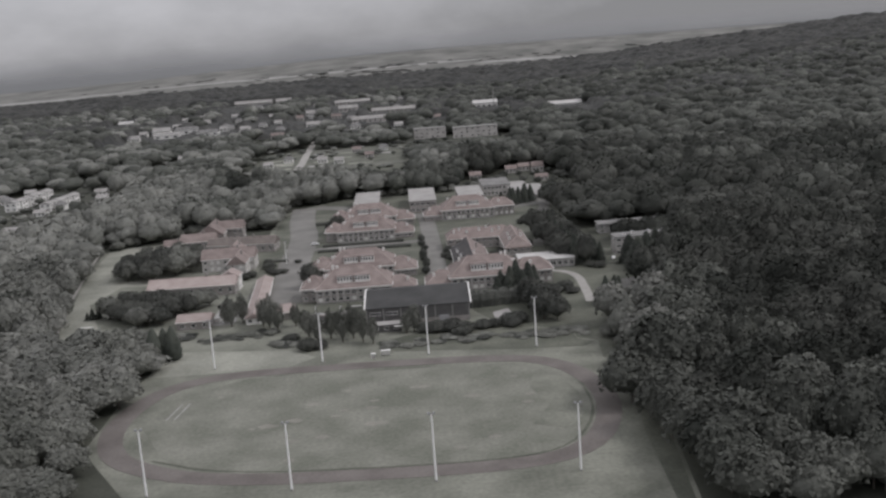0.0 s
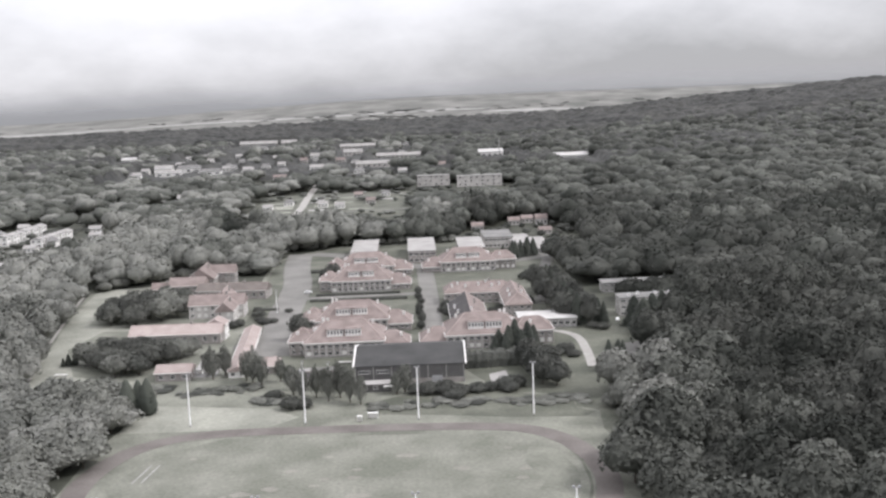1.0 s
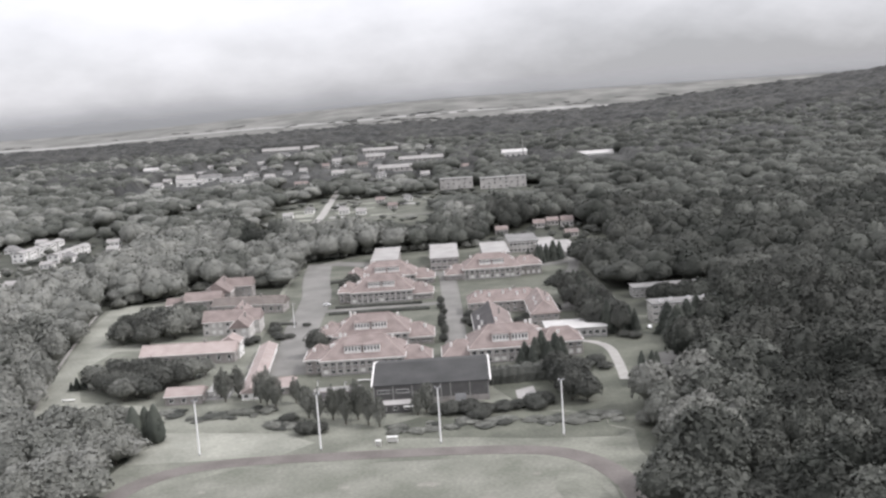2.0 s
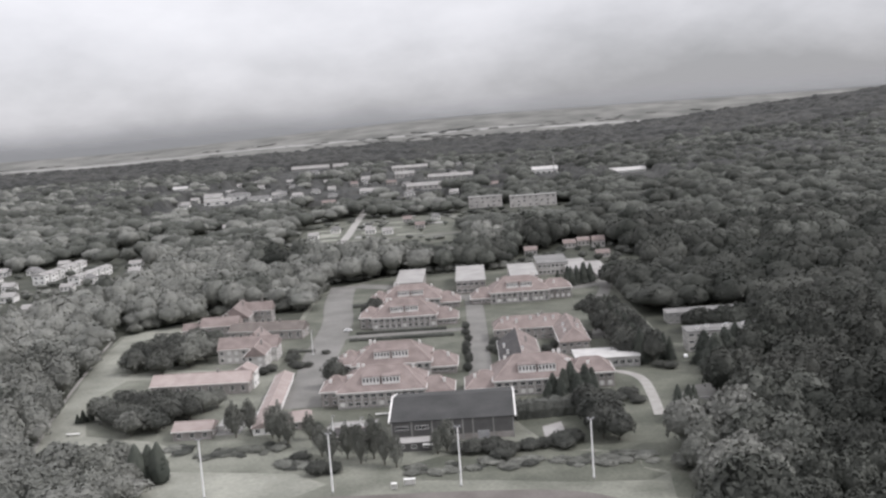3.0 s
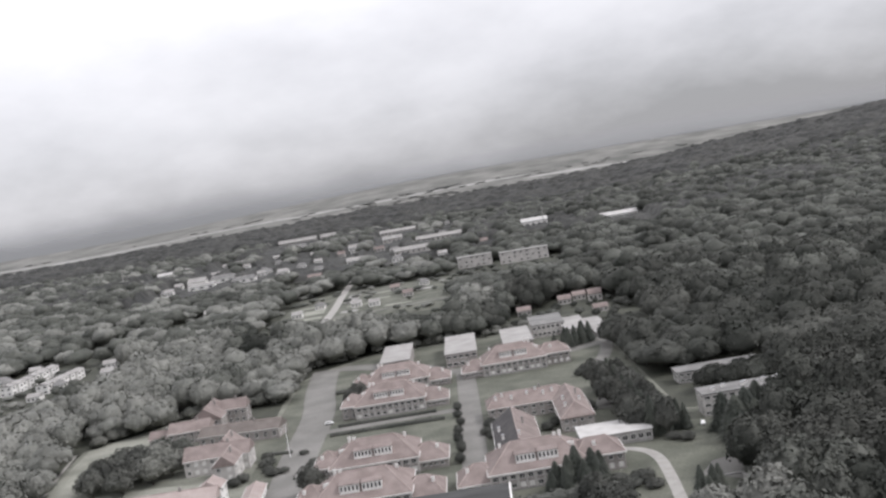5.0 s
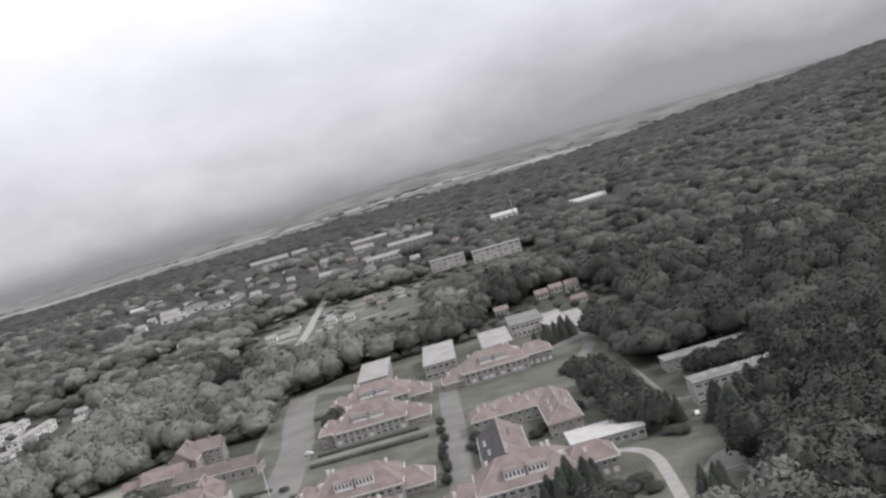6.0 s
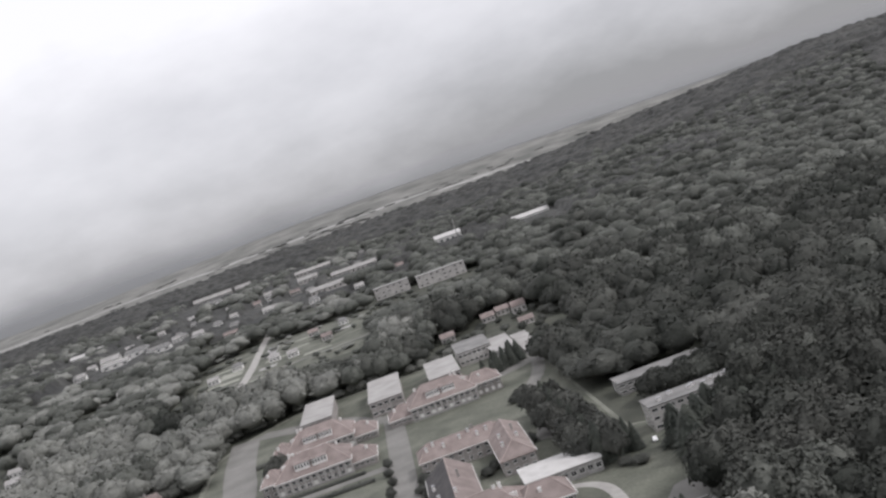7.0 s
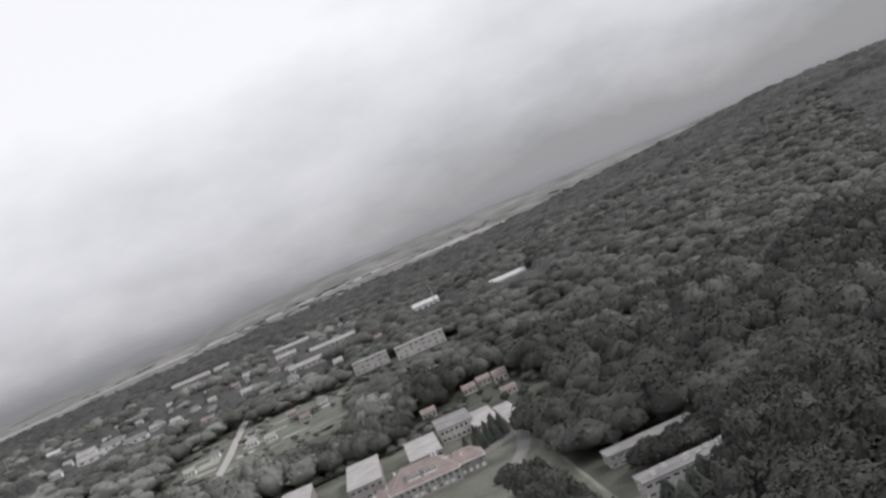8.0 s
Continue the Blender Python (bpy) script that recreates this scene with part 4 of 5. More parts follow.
canopy("woodland", -1100, 1250, 1490, 2400, 4.5, "far woodland canopy reaching to the fields")
canopy("woodland", -1500, 1700, 2395, 3250, 7.0, "far woodland canopy reaching to the fields", 22.0)

# hedgerows and copses on the far plain
rows = []
for i in range(34):
    hx, hy, wide = RNG.uniform(-2000, 2000), RNG.uniform(3280, 3780), RNG.uniform(40, 210)
    for k in range(RNG.integers(5, 16)):
        x, y = hx + RNG.normal() * wide, hy + RNG.normal() * 18
        rows.append((x, y, float(land(x, y)) - 1, RNG.uniform(9, 24), RNG.uniform(0.8, 2.4), RNG.uniform(0, 6)))
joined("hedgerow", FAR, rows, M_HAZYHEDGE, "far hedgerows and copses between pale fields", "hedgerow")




def gravel_bar(y0, x0, x1, wide, seed):
    """A pale bank of uneven width lying on the plain along the river."""
    bm = bmesh.new()
    rows = []
    for i in range(61):
        x = x0 + (x1 - x0) * i / 60
        y = y0 + 60 * noise.noise((x / 500, seed, 0)) + 15 * noise.noise((x / 90, seed, 3))
        w = wide * (0.55 + 0.9 * abs(noise.noise((x / 170, seed, 8)))) * min(1, i / 4 + 0.1, (60 - i) / 4 + 0.1)
        rows.append([bm.verts.new((x, y + k * w, float(land(x, y + k * w)) + 0.6)) for k in (-0.5, 0, 0.5)])
    for a, b in zip(rows, rows[1:]):
        for k in (0, 1):
            bm.faces.new((a[k], b[k], b[k + 1], a[k + 1]))
    return tagged(mesh_ob("gravel_bank", bm, M_RIVER), "pale gravel bank along the far river plain", "river bank", kind="structure")


for bank in ((3330, -1900, -250, 50, 1.0), (3290, -150, 620, 80, 2.0), (3640, -2000, 300, 60, 3.0), (3560, 250, 1300, 70, 4.0)):
    gravel_bar(*bank)

# ---- far houses ----
def far_block(k, x0, x1, y0, d, h):
    z = float(land((x0 + x1) / 2, y0))
    w = x1 - x0
    m = pose((x0 + x1) / 2, y0, z)
    if k == "flats":
        if y0 > 1400:
            ob = thing("long_hall", m, "long low hall with pale shallow roof among trees", "hall", "far long halls")
            part("wall", boxes((-w / 2, w / 2, 0, d, -1, h * 0.62)), M_PLASTER, ob)
            part("roof", hip(-w / 2, w / 2, 0, d, h * 0.62, h * 0.42, 0, 0.8), M_FLATROOF, ob)
            for c in range(max(3, int(w / 8))):
                x = -w / 2 + 4 + c * 8
                part("window", boxes((x - 1.2, x + 1.2, -0.1, 0.1, h * 0.25, h * 0.45)), M_GLASS, ob)
            return ob
        ob = thing("apartment_block", m, "pale flat-roofed apartment block among trees", "apartment block", "far apartment blocks")
        part("wall", boxes((-w / 2, w / 2, 0, d, -1, h)), M_PLASTER, ob)
        part("roof", boxes((-w / 2 - 0.5, w / 2 + 0.5, -0.5, d + 0.5, h, h + 0.5)), M_CONC, ob)
        n = max(3, int(w / 6))
        for r in (range(3) if y0 < 1400 else ()):
            for c in range(n):
                if (c * 5 + r * 3 + int(w)) % 7 < 2:
                    continue
                part("window", boxes((-w / 2 + w * (c + 0.32) / n, -w / 2 + w * (c + 0.68) / n, -0.1, 0.1, h * (r + 0.42) / 3, h * (r + 0.72) / 3)), M_GLASS, ob)
    elif k == "terrace":
        ob = thing("terraced_house", m, "white terraced house with grey low roof and dark windows", "terraced house", "western terraces")
        part("wall", boxes((-w / 2, w / 2, 0, d, -0.5, h * 0.8)), M_WHITE, ob)
        part("roof", hip(-w / 2, w / 2, 0, d, h * 0.8, h * 0.14, 0, 0.35, along="y"), M_FLATROOF, ob, "grey low-pitched roof")
        for x in (-w / 4, w / 4):
            for z in (h * 0.2, h * 0.58):
                part("window", boxes((x - 0.9, x + 0.9, -0.08, 0.1, z - 0.6, z + 0.6)), M_GLASS, ob)
        for z in (h * 0.2, h * 0.58):
            part("window", boxes((w / 2 - 0.1, w / 2 + 0.08, d * 0.3, d * 0.62, z - 0.6, z + 0.6)), M_GLASS, ob)
    elif k == "white_hall":
        ob = thing("hall", m, "far hall with bright white low-pitched roof", "hall", "far white halls")
        part("wall", boxes((-w / 2, w / 2, 0, d, -1, h - 2)), M_WHITE, ob)
        part("roof", hip(-w / 2, w / 2, 0, d, h - 2, 4.5, 0, 0.8), M_SHEDROOF, ob, "pale sheet roof")
        n = max(3, int(w / 8))
        for c in range(n):
            part("window", boxes((-w / 2 + w * (c + 0.3) / n, -w / 2 + w * (c + 0.7) / n, -0.1, 0.1, h * 0.2, h * 0.55)), M_GLASS, ob)
    else:
        i = int(abs(x0 * 7 + y0)) % 3
        if i == 1 and x0 < -200:
            i = 2
        if x0 > 40 and y0 < 1000:
            i = 1
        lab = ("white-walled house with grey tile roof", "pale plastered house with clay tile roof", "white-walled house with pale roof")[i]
        ob = thing("house", m, lab + " among trees", "house", "far houses")
        part("wall", boxes((-w / 2, w / 2, 0, d, -1, h * 0.6)), M_WHITE if i != 1 else M_PLASTER, ob)
        part("roof", hip(-w / 2, w / 2, 0, d, h * 0.6, h * 0.4, 0 if i else 2.5, 0.4), (M_GREYROOF, M_TILE, M_FLATROOF)[i], ob)
        for c in range(3):
            part("window", boxes((-w / 2 + w * (c + 0.3) / 3, -w / 2 + w * (c + 0.7) / 3, -0.08, 0.1, h * 0.2, h * 0.42)), M_GLASS, ob)
    return ob


for row in FAR_BLOCKS:
    far_block(*row)

slab("meadow", [(-160, 985), (10, 985), (10, 1245), (-160, 1245)], 0.06, M_GRASS_DARK, "grassy gardens and plots between far houses", "meadow")
ribbon("road", [(-109, 1000), (-109, 1100), (-113, 1200), (-117, 1375)], 8, 0.14, M_PATH, "straight pale road between far gardens", "road")
ribbon("road", [(-150, 1030), (-109, 1034), (-60, 1040), (0, 1050)], 5, 0.12, M_ROAD, "narrow road across far gardens", "road")
ribbon("road", [(-117, 1225), (-60, 1220), (0, 1215)], 5, 0.12, M_ROAD, "narrow road across far gardens", "road")
for x0, y0, x1, y1 in ((-150, 1000, -128, 1020), (-100, 1060, -84, 1075), (-40, 1150, -15, 1165), (-104, 1140, -92, 1210)):
    slab("paved_yard", [(x0, y0), (x1, y0), (x1, y1), (x0, y1)], 0.10, M_CONC, "pale paved yard between gardens", "yard")


for x0, y0, x1, y1 in ((-146, 1050, -116, 1066), (-140, 1085, -118, 1120), (-98, 1100, -70, 1112), (-80, 1130, -58, 1142), (-60, 1060, -34, 1072), (-104, 1015, -70, 1024), (-88, 1180, -50, 1196), (-150, 1140, -120, 1150)):
    slab("garden_plot", [(x0, y0), (x1, y0 + 2), (x1 - 1, y1), (x0 + 1, y1 - 1)], 0.09, M_GRASS_PALE, "pale dry garden plot between hedges", "garden")
ribbon("footpath", [(160, 1434), (170, 1600), (180, 1800)], 9, 0.12, M_PATH, "pale track through the far woods", "footpath")


def lattice_mast(x, y, h, label):
    ob = thing("radio_mast", pose(x, y, float(land(x, y))), label, "mast")
    part("mast", tube(bmesh.new(), (0, 0, 0), (0, 0, h), 0.9, 0.45, 6), M_CONC, ob)
    part("crossarm", boxes((-2.5, 2.5, -0.3, 0.3, h * 0.8, h * 0.8 + 0.5)), M_CONC, ob)
    return ob


lattice_mast(152, 1770, 34, "grey mast beside the far white hall")
lattice_mast(-560, 1900, 38, "thin grey mast over the woods")

# ---- single trees, conifers and bushes in the campus ----
pine_mes = [mesh_from("crown", v, f, M_PINE) for v, f in PINE]
column_mes = [mesh_from("crown", v, f, M_PINE) for v, f in COLUMN]
DARK = material("dark_broad_leaves", (0.055, 0.058, 0.052), (0.093, 0.095, 0.085), 0.06, detail=3, fine=0.34, bump=1.0, fine_scale=0.8, island=0.12, rand=0.2, rough=0.7, spec=0.2)
dark_mes = [mesh_from("crown", v, f, DARK) for v, f in NEAR]
airy_mes = [mesh_from("crown", v, f, M_LEAF_TREE) for v, f in AIRY]


def conifer(x, y, h, spread=1.0, label="dark narrow conifer tree"):
    ob = thing("conifer_tree", pose(x, y, 0, 0, 0, float(RNG.uniform(0, 360))), label, "conifer", "campus conifers")
    part("trunk", tube(bmesh.new(), (0, 0, -0.1), (0, 0, h * 0.5), 0.28, 0.12, 7), M_BARK, ob)
    c = new("crown", (column_mes[RNG.integers(0, 3)] if "cypress" in label else pine_mes[RNG.integers(0, 4)]))
    c.parent = ob
    c.location = (0, 0, 0.4)
    c.scale = (h * spread * 1.15, h * spread * 1.15, h)
    return ob


def lone_tree(x, y, r, top, dark=True, label="dense dark broadleaf tree on the lawn"):
    base = top * 0.03
    ob = tree(x, y, base, r * (0.82 if "slender" in label else 1.18), (top * 1.12 - base) / 1.72, float(RNG.uniform(0, 6)), label, group="campus trees")
    for c in ob.children:
        if c.name.startswith("crown"):
            if "slender" in label:
                c.data = airy_mes[RNG.integers(0, 4)]
                c.location.z -= 0.16 * top
                c.scale.z *= 1.12
            elif dark:
                c.data = dark_mes[RNG.integers(0, 4)]
    return ob


def bush(x, y, r, h, label="low rounded dark bush"):
    ob = tagged(new("bush", dark_mes[RNG.integers(0, 4)]), label, "bush", "campus bushes")
    ob.matrix_world = pose(x, y, -0.15 * h, 0, 0, float(RNG.uniform(0, 360))) @ Matrix.Diagonal((r, r, h / 1.72 * 1.1, 1))
    return ob


# tree clump north of the small shed, and the one beside the lawn strip
for x, y, r, t in ((-140, 470, 5.5, 9), (-133, 478, 5.5, 9), (-134, 463, 5.0, 8), (-125, 472, 5.5, 10), (-127, 458, 5.5, 9), (-118, 465, 5.5, 10), (-119, 452, 5.0, 9), (-111, 460, 5.5, 10), (-110, 470, 5.0, 9), (-122, 447, 5.0, 8),
                   (-113, 449, 4.5, 8), (-104, 464, 4.5, 9), (-101, 474, 4.5, 8), (-118, 478, 5.0, 9), (-97, 480, 4.0, 7), (-108, 481, 4.5, 7)):
    lone_tree(x, y, r, t, RNG.uniform() < 0.7)
for x, y, r, t in ((-152, 550, 6, 10), (-144, 558, 6, 11), (-148, 570, 6, 11), (-138, 546, 6, 10), (-136, 565, 6, 11), (-128, 556, 6, 11), (-140, 580, 6, 11), (-128, 574, 6, 12), (-122, 566, 5, 10), (-150, 586, 6, 10), (-132, 590, 6, 11), (-122, 584, 5, 10), (-156, 562, 5, 9), (-158, 578, 5, 9), (-124, 594, 4.5, 9), (-118, 578, 4, 8)):
    lone_tree(x, y, r, t, x < -134)
for x, y, r, t in ((-108, 396, 5.5, 10), (-113, 404, 5.5, 10), (-104, 384, 5, 9), (-112, 388, 5.5, 11), (-118, 396, 6, 12), (-103, 372, 5, 9), (-110, 376, 5, 10)):
    lone_tree(x, y, r, t, False)
for x, y, h in ((-102, 391, 13), (-98.5, 393, 12), (-95, 391.5, 13)):
    conifer(x, y, h, 1.25, "dense columnar cypress beside the grass")
for x, y, h in ((-148, 470, 5), (-145.5, 471, 4.5), (-150, 469, 3.5)):
    conifer(x, y, h, 1.5, "small young conifer on the lawn strip")
# around the sheds and behind the goal line
for x, y, r, t in ((-80, 436, 4.2, 12), (-76, 442, 4, 11), (-83, 443, 3.5, 9), (-63, 428, 3.8, 13), (-59, 424, 3.5, 11), (-66, 432, 3.5, 11), (-52, 428, 3, 9), (-45, 408, 3.5, 10), (-47, 416, 3.2, 9), (-41, 402, 3.2, 11), (-36, 404, 3, 11),
                   (-31, 398, 3, 12), (-27, 402, 3, 10), (-23, 395, 2.8, 12), (-19, 392, 2.6, 10), (-26, 410, 3, 9), (-34, 414, 3.4, 8), (-29, 418, 3, 9), (-3, 405, 3.8, 10), (-6, 403, 3, 8)):
    lone_tree(x, y, r, t, x % 3 > 1, "slender leafy tree behind the pitch")
for x, y, r, h in ((6, 402, 4.5, 5), (12, 402, 5, 5.5), (1, 403, 3.5, 4), (17, 399, 4.5, 4.5), (15, 393, 4, 4.5), (24, 402, 4, 4), (29, 403, 3.5, 3.5), (35, 404, 4.5, 5), (39, 406, 4, 5), (36, 400, 3.5, 4), (-44, 390, 4, 5), (-39, 391, 3.2, 4),
                   (-52, 406, 3.5, 3), (-73, 539, 3.5, 3), (-69, 541, 3, 2.6), (-76, 545, 3, 3), (-78, 555, 4, 4), (-80, 566, 3, 3.5), (-64, 566, 2.5, 2), (-58, 546, 2.2, 1.6), (-58, 551, 2.2, 1.6), (-85, 536, 3, 4), (-88, 531, 3, 4)):
    bush(x, y, r, h)
for x, y, r, h in ((60, 452, 4, 3.5), (65, 456, 4.5, 4), (57, 459, 3.5, 3), (67, 448, 3.5, 3), (88, 494, 3.5, 3.5), (84, 498, 3, 3), (70, 640, 4, 5), (66, 633, 3, 4), (58, 556, 4, 5), (61, 562, 3.5, 4.5), (45, 545, 3, 4), (41, 540, 3, 3.5),
                   (18, 560, 3, 4), (20, 553, 3, 4.5), (16, 548, 3, 3.5), (18, 541, 2.5, 3)):
    bush(x, y, r, h)
for x, y, r, t in ((49, 408, 5, 11), (52, 414, 5, 11), (48, 420, 5, 11), (54, 405, 4.5, 9), (50, 430, 5, 10), (47, 437, 4.5, 10), (53, 424, 4.5, 10)):
    lone_tree(x, y, r, t)
for x, y, h in ((41, 458, 12), (44, 461, 14), (49, 457, 13.5), (37, 460, 10), (52, 461, 11), (46, 453, 11), (40, 453, 9), (35, 456, 8)):
    conifer(x, y, h, 1.5, "tall dark spruce before the brick residence")
lone_tree(-51.5, 500, 4.8, 11, True, "round dark tree beside the brick residence")
lone_tree(-47, 655, 5.0, 10, True, "round dark tree beside the brick residence")
lone_tree(-50, 648, 4.0, 8, True, "round dark tree beside the brick residence")
# belt of conifers round the office blocks
for i in range(30):
    a = i / 29
    x, y = 79 + 5 * math.sin(i * 2.1) - 5 * a, 503 + a * 96 + 4 * math.cos(i * 3.3)
    if i % 3:
        lone_tree(x, y, 3.4 + 2.2 * abs(math.sin(i * 2.9)), 8 + 6 * abs(math.sin(i * 1.7)), True, "tall dark tree in the belt by the offices")
    else:
        conifer(x, y, 11 + 4 * abs(math.sin(i * 1.7)), 1.3)
for x, y, h in ((83, 508, 11), (87, 512, 12), (91, 509, 10), (90, 518, 10), (78, 428, 11), (81, 424, 12), (76, 421, 9), (84, 430, 10), (79, 420, 10)):
    conifer(x, y, h, 1.2)
for i in range(22):
    conifer(105 + (i % 6) * 6.6 + 1.5 * math.sin(i * 2.7), 474 + (i // 6) * 9 + 2 * math.cos(i * 1.9), 12 + 4 * abs(math.sin(i * 2.3)), 1.7, "tall dark spruce before the office block")
for x, y, h in ((66, 706, 10), (70, 712, 12), (74, 716, 11), (78, 718, 13), (83, 722, 12), (69, 722, 11), (62, 716, 9), (80, 728, 12), (75, 728, 10)):
    conifer(x, y, h, 1.2, "dark conifer before the low annex")
for x, y, r, t in ((113, 562, 6, 9), (120, 558, 6, 9), (127, 562, 6, 9), (134, 559, 6, 10), (118, 569, 5, 9), (140, 558, 6, 11), (129, 569, 5, 9), (137, 568, 5, 10)):
    lone_tree(x, y, r, t, False, "pale leafy tree between the office blocks")
for i in range(7):
    bush(4.5 + 0.8 * math.sin(i * 2), 512 + i * 15, 2.2, 4.5 + math.sin(i), "narrow dark shrub beside the service road")


def hedge(x0, y0, x1, y1, w, h, label="clipped dark leafy hedge beside the road"):
    """A clipped hedge: an uneven leafy bank along a line."""
    g = np.random.default_rng(int(abs(x0 * 13 + y0 * 7)))
    d = Vector((x1 - x0, y1 - y0, 0))
    L = d.length
    d.normalize()
    s = Vector((-d.y, d.x, 0))
    bm = bmesh.new()
    n = max(3, int(L / 1.2))
    rows = []
    for i in range(n + 1):
        p = Vector((x0, y0, 0)) + d * (L * i / n)
        row = []
        for a, b in ((-0.5, 0), (-0.52, 0.55), (-0.36, 0.95), (0.0, 1.06), (0.36, 0.95), (0.52, 0.55), (0.5, 0)):
            lo, hi = 0.88, 1.12
            row.append(bm.verts.new(p + s * w * a * g.uniform(lo, hi) + Vector((0, 0, h * b * g.uniform(lo, hi)))))
        rows.append(row)
    for a, b in zip(rows, rows[1:]):
        for k in range(6):
            bm.faces.new((a[k], b[k], b[k + 1], a[k + 1]))
    bm.faces.new(rows[0])
    bm.faces.new(rows[-1][::-1])
    for i in range(int(L * w * 1.6)):
        p = Vector((x0, y0, 0)) + d * g.uniform(0, L) + s * w * g.uniform(-0.5, 0.5) + Vector((0, 0, h * g.uniform(0.6, 1.1)))
        u = Vector(g.normal(size=3)).normalized() * 0.4
        v = u.orthogonal().normalized() * 0.35
        bm.faces.new([bm.verts.new(q) for q in (p - u, p + v, p + u, p - v)])
    bmesh.ops.recalc_face_normals(bm, faces=bm.faces)
    return tagged(mesh_ob("hedge", bm, DARK), label, "hedge")


hedge(-55, 590, -2, 588, 2.2, 1.5)
hedge(-53, 606, -6, 605, 1.8, 1.3)
hedge(21, 438, 47, 441, 8, 6, "deep dark hedge bank behind the concrete pad")
hedge(-63, 686, -47, 690, 3, 2)
hedge(-82, 574, -70, 571, 2, 1.2)
hedge(-60, 543, -54, 543, 2, 1.0)


# ---- small things ----
def car(m, label, paint=None):
    ob = thing("car", m, label, "car", "parked cars")
    bm = bmesh.new()
    prof = [(-2.1, 0.35), (2.1, 0.35), (2.15, 0.75), (1.2, 0.95), (0.6, 1.45), (-1.1, 1.48), (-1.9, 1.0), (-2.15, 0.8)]
    a = [bm.verts.new((x, -0.85 if z < 1.2 else -0.7, z)) for x, z in prof]
    b = [bm.verts.new((x, 0.85 if z < 1.2 else 0.7, z)) for x, z in prof]
    bm.faces.new(a)
    bm.faces.new(b[::-1])
    for i in range(len(prof)):
        j = (i + 1) % len(prof)
        bm.faces.new((a[i], b[i], b[j], a[j]))
    bmesh.ops.recalc_face_normals(bm, faces=bm.faces)
    part("body", bm, paint or M_CARW, ob)
    for y in (-0.79, 0.79):
        part("side_window", boxes((-1.2, 0.7, y - 0.04, y + 0.04, 1.0, 1.36)), M_GLASS, ob)
    for x in (-1.3, 1.35):
        for y in (-0.8, 0.8):
            part("wheel", tube(bmesh.new(), (x, y - 0.1, 0.33), (x, y + 0.1, 0.33), 0.33, 0.33, 12), M_TYRE, ob)
    return ob


c0 = car(pose(-58.5, 616, 0.12), "white parked car on the campus road")
car(pose(-90, 473, 0.10, 0, 0, 15), "black parked car on the yard between sheds", M_TYRE)
copy_thing(c0, pose(-87, 462, 0.05, 0, 0, 15))
copy_thing(c0, pose(98, 511, 0.05, 0, 0, 80))


def dugout(m, w, label):
    ob = thing("shelter", m, label, "shelter", "pitch side shelters")
    part("back", boxes((-w / 2, w / 2, 0.8, 0.95, 0, 1.9)), M_WHITE, ob)
    part("roof", boxes((-w / 2 - 0.1, w / 2 + 0.1, -0.5, 1.0, 1.9, 2.05)), M_WHITE, ob)
    for x in (-w / 2, w / 2 - 0.1):
        part("side", boxes((x, x + 0.1, 0, 0.8, 0, 1.9)), M_WHITE, ob)
    return ob


dugout(pose(-14, 374.5, 0.05), 3.4, "small white shelter at the pitch side")
dugout(pose(-18.5, 371.5, 0.05), 1.6, "small white shelter at the pitch side")


def kiosk(m):
    ob = thing("kiosk", m, "small grey kiosk with white trim before the sports hall", "kiosk")
    part("wall", boxes((-6, 6, 0, 5, 0, 3)), M_COURT_WALL, ob)
    part("roof", boxes((-6.4, 6.4, -0.5, 5.4, 3, 3.3)), M_FLATROOF, ob)
    for x in (-4, 0, 4):
        window(ob, x, 0, 1.7, 1.8, 1.3)
    part("awning", boxes((3, 6.8, -2.2, -0.5, 2.5, 2.7)), M_WHITE, ob, "white awning")
    return ob


kiosk(pose(-14, 407, 0))
gabled("shed", pose(-37, 420, 0, 0, 0, -8), 11, 8, 3, 1.6, "dark roofed shed beside slender trees", "shed", M_SLATE, cols=3, chimney=False)
slab("paved_yard", [(-48, 434), (-30, 436), (-29, 448), (-47, 447)], 0.10, M_CONC, "pale paved yard beside the brick residence", "yard")


def bench(m):
    ob = thing("table_bench", m, "white bench table on the paved yard", "bench")
    part("top", boxes((-2.6, 2.6, -0.6, 0.6, 0.75, 0.9)), M_WHITE, ob)
    for x in (-2, 2):
        part("leg", boxes((x - 0.1, x + 0.1, -0.5, 0.5, 0, 0.75)), M_METAL, ob)
    return ob


bench(pose(-28, 452, 0.05))
bench(pose(-145.5, 452, 0.05))


def lamp_mast(x, y, h, label):
    ob = thing("lamp_mast", pose(x, y, 0), label, "lamp mast", "lamp masts")
    part("mast", tube(bmesh.new(), (0, 0, 0), (0, 0, h), 0.2, 0.1, 8), M_POLE, ob)
    part("lamp_head", boxes((-0.2, 1.0, -0.15, 0.15, h - 0.1, h + 0.1)), M_METAL, ob)
    return ob


lamp_mast(-70, 565, 12, "tall white flag mast on the grass island")
lamp_mast(-43.5, 428, 8, "white lamp mast beside the yard")
lamp_mast(-33, 424, 8, "white lamp mast beside the yard")
lamp_mast(74, 716, 7, "white lamp mast beside the annex")

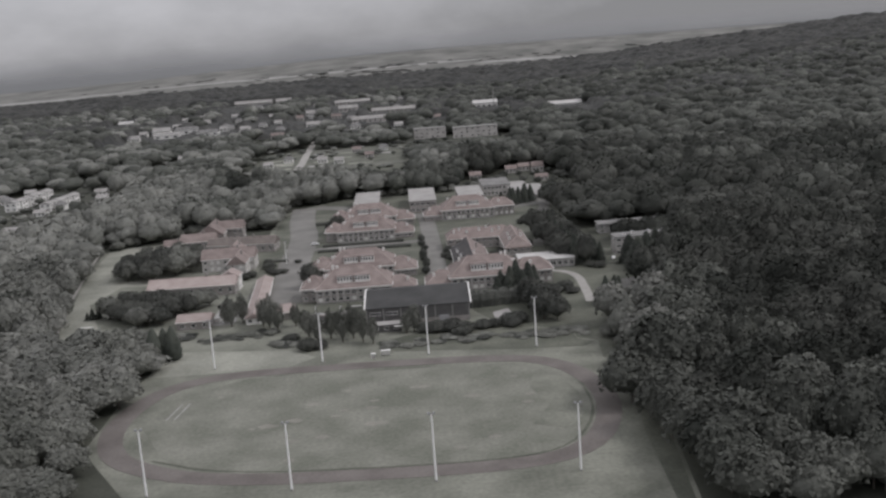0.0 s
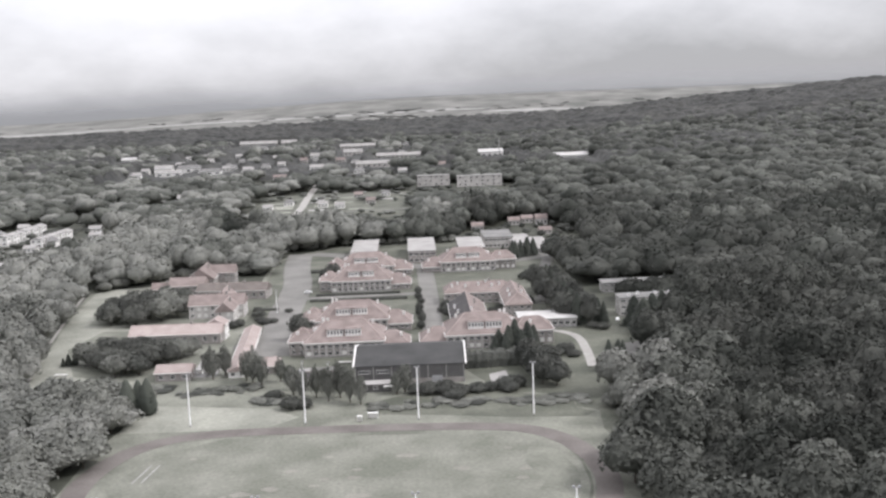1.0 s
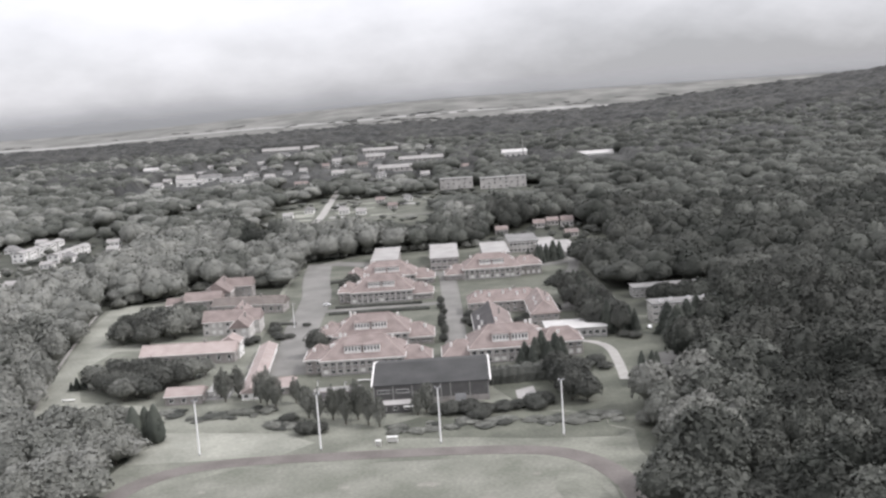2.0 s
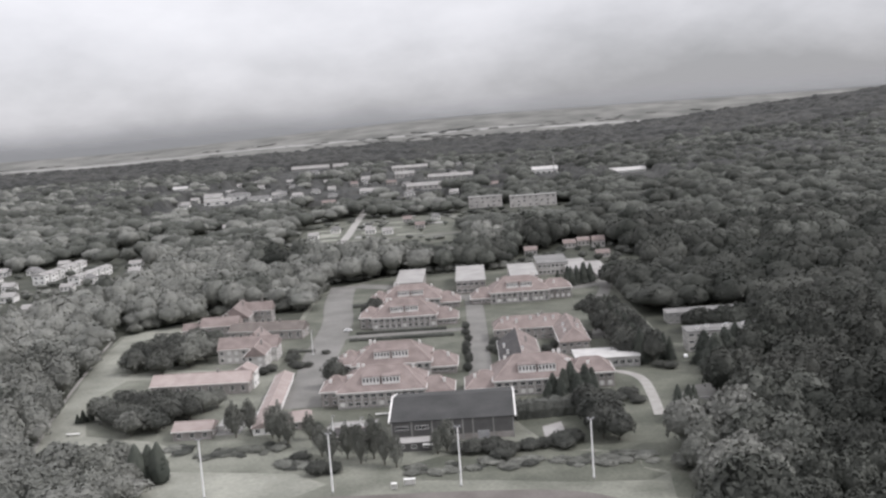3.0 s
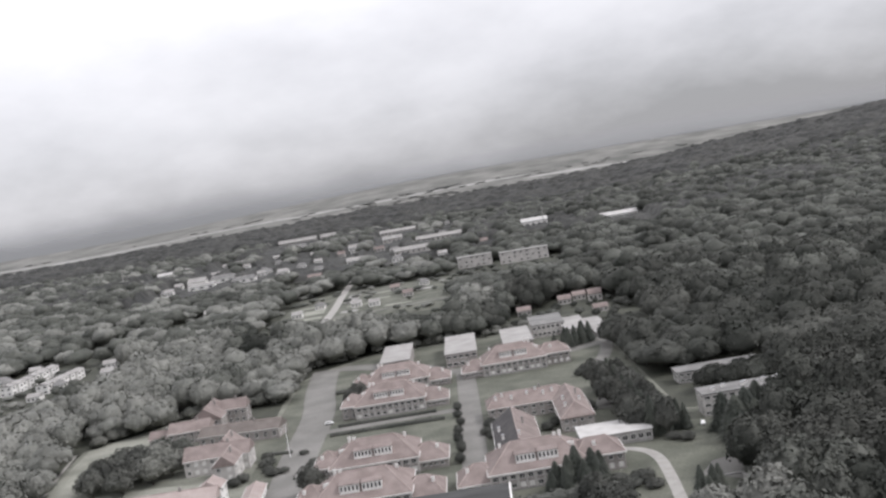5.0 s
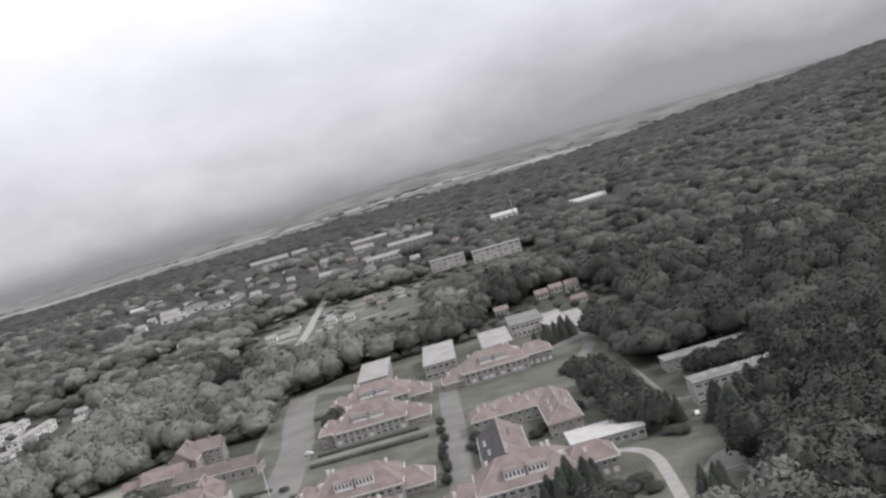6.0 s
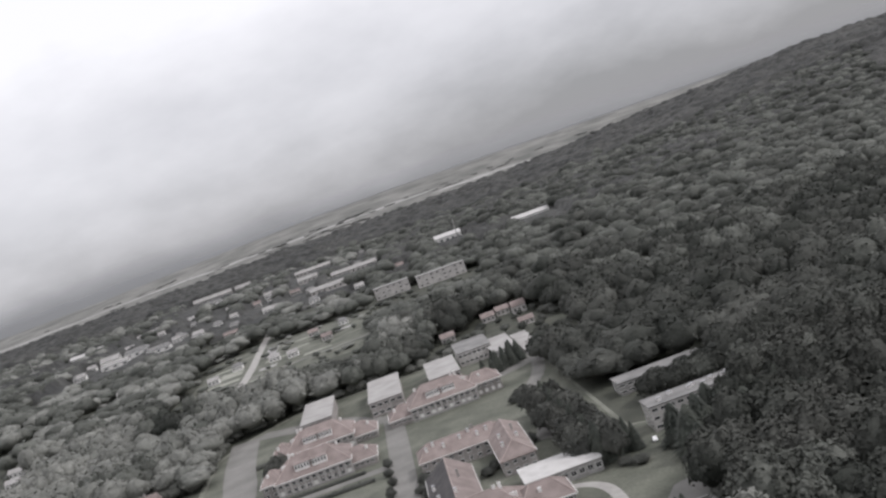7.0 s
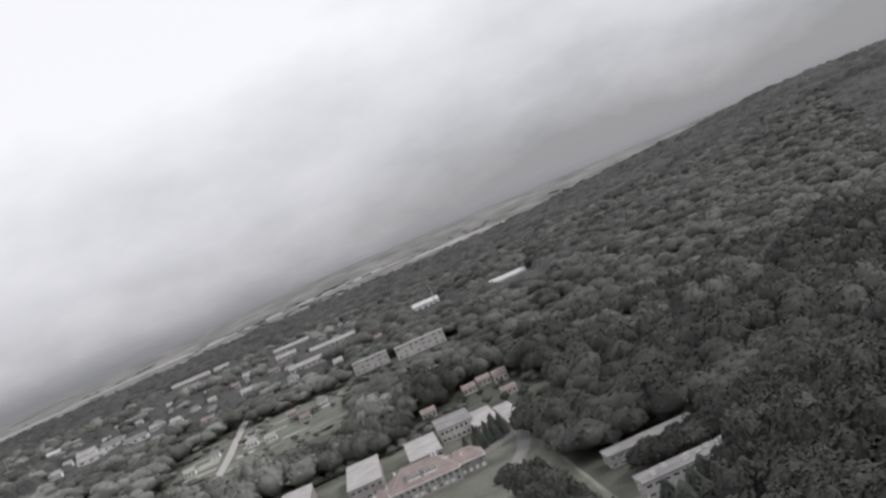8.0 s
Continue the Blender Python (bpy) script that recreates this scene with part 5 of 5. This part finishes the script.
# plant boxes on the office roof
vent = thing("roof_vent", pose(106, 523, 9.35), "small white roof vent on the office block", "roof vent", "office roof vents")
part("housing", boxes((-0.7, 0.7, -0.6, 0.6, 0, 1.1)), M_WHITE, vent)
part("cap", boxes((-0.85, 0.85, -0.75, 0.75, 1.1, 1.25)), M_METAL, vent)
for x, y in ((111, 526), (118, 524), (119.5, 526), (123, 522.5), (127, 526.5), (131, 524), (132.6, 527), (136.5, 525)):
    copy_thing(vent, pose(x, y, 9.35))

# old foundations on the lawn by the wood
for x0, y0, x1, y1 in ((84, 447, 96, 448.2), (95, 440, 96.2, 447), (80, 436, 88, 437)):
    slab("low_wall", [(x0, y0), (x1, y0), (x1, y1), (x0, y1)], 0.5, M_CONC, "low concrete kerb wall in the grass", "low wall", 0.6)
slab("hardstanding", [(83, 452), (90, 465), (106, 471), (119, 467), (111, 452), (96, 441)], 0.10, M_ROAD, "worn pale hardstanding in the grass", "hardstanding")

# white lines of the jumping pit beside the track
for i in range(2):
    slab("pit_line", [(-83.5 + i * 2.6, 322), (-83.0 + i * 2.6, 322), (-80.8 + i * 2.6, 337), (-81.3 + i * 2.6, 337)], 0.16, M_CONC, "pale worn run-up line beside the track", "marking")

# white roof vents along the courtyard ranges
rv = thing("roof_vent", pose(22, 571, 8.3), "small white vent on the clay roof", "roof vent", "courtyard roof vents")
part("housing", boxes((-0.5, 0.5, -0.5, 0.5, 0, 1.7)), M_WHITE, rv)
part("cap", boxes((-0.65, 0.65, -0.65, 0.65, 1.7, 1.85)), M_METAL, rv)
for x, y, z in ((29, 570, 8.1), (36, 572, 8.6), (43, 570, 8.1), (47, 571.5, 8.4), (25, 573, 9.0), (40, 574, 9.2), (49.5, 540, 8.3), (49.8, 552, 8.4), (56, 546, 8.6), (28, 500, 10.3), (22, 505, 8.2), (21, 520, 7.6)):
    copy_thing(rv, pose(x, y, z))

# litter of small things on the yard by the small shed
for i, (x, y, w, h) in enumerate(((-87.5, 447, 2.2, 1.6), (-85.5, 450, 1.6, 1.2), (-84, 445, 1.8, 1.4), (-86.5, 453, 1.4, 1.0))):
    ob = thing("crate", pose(x, y, 0.05, 0, 0, 20 * i), "white covered crate beside the small shed", "crate", "yard crates")
    part("body", boxes((-w / 2, w / 2, -w / 3, w / 3, 0, h)), M_WHITE, ob)
    part("lid", boxes((-w / 2 - 0.1, w / 2 + 0.1, -w / 3 - 0.1, w / 3 + 0.1, h, h + 0.12)), M_FLATROOF, ob)
slab("paved_yard", [(-90, 440), (-80, 440), (-78, 470), (-91, 468)], 0.09, M_CONC, "pale worn yard between the sheds", "yard")

# worn bare patches on the pitch
prng = np.random.default_rng(21)
M_WORN = material("worn_turf", (0.19, 0.185, 0.162), (0.25, 0.243, 0.215), 0.12, fine=0.35)
for i in range(22):
    cx, cy, r0 = prng.uniform(-70, 38), prng.uniform(278, 350), prng.uniform(0.8, 2.6)
    k = prng.integers(9, 13)
    slab("worn_patch", [(cx + r0 * 1.6 * prng.uniform(0.5, 1.1) * math.cos(2 * math.pi * j / k), cy + r0 * prng.uniform(0.5, 1.1) * math.sin(2 * math.pi * j / k)) for j in range(k)], 0.105 + 0.001 * i, M_WORN,
         "bare worn patch in the pitch grass", "worn turf")


# rough low growth on the bank behind the pitch
rough_mes = [[mesh_from("shrub", v, f, m) for v, f in EDGE[:3]] for m in (M_LEAF_TREE, DARK)]
bank_rng = np.random.default_rng(47)
for x0, x1, y0, y1, dy, n in ((-16, 62, 384, 393, -2.0, 70), (-92, -60, 410, 421, 5.0, 30), (-114, -94, 421, 430, -2.0, 14), (-62, -48, 398, 408, -2.0, 12)):
    for i in range(n):
        a, r = bank_rng.uniform(), bank_rng.uniform(1.2, 3.2)
        x, y = x0 + (x1 - x0) * a, bank_rng.uniform(y0, y1) + dy * a
        ob = tagged(new("shrub", rough_mes[int(bank_rng.uniform() < 0.35)][bank_rng.integers(0, 3)]), "low rough overgrown shrub on the grass bank", "shrub", "bank shrubs")
        ob.matrix_world = pose(x, y, -0.06 * r, 0, 0, float(bank_rng.uniform(0, 360))) @ Matrix.Diagonal((r * 1.3, r, r * bank_rng.uniform(0.16, 0.34), 1))

# scrub along the wood edges
pale_mes = [mesh_from("bush", v, f, M_LEAF_TREE) for v, f in NEAR]
edge_rng = np.random.default_rng(31)
for (x0, y0), (x1, y1), n in (((-188, 650), (-150, 688), 16), ((-150, 688), (-94, 692), 26), ((-94, 694), (-92, 778), 24), ((-90, 782), (-58, 802), 8), ((-54, 803), (60, 803), 16), 
                             ((72, 372), (82, 420), 8), ((69, 300), (72, 368), 9), ((96, 440), (122, 480), 6)):
    for i in range(n):
        a = (i + edge_rng.uniform(0, 1)) / n
        x, y, r = x0 + (x1 - x0) * a + edge_rng.normal() * 1.2, y0 + (y1 - y0) * a + edge_rng.normal() * 1.6, edge_rng.uniform(2.4, 5.2)
        ob = tagged(new("bush", pale_mes[edge_rng.integers(0, 4)]), "leafy scrub bush at the wood edge", "bush", "wood edge scrub")
        ob.matrix_world = pose(x, y, -0.2, 0, 0, float(edge_rng.uniform(0, 360))) @ Matrix.Diagonal((r, r, r * edge_rng.uniform(0.6, 1.0), 1))
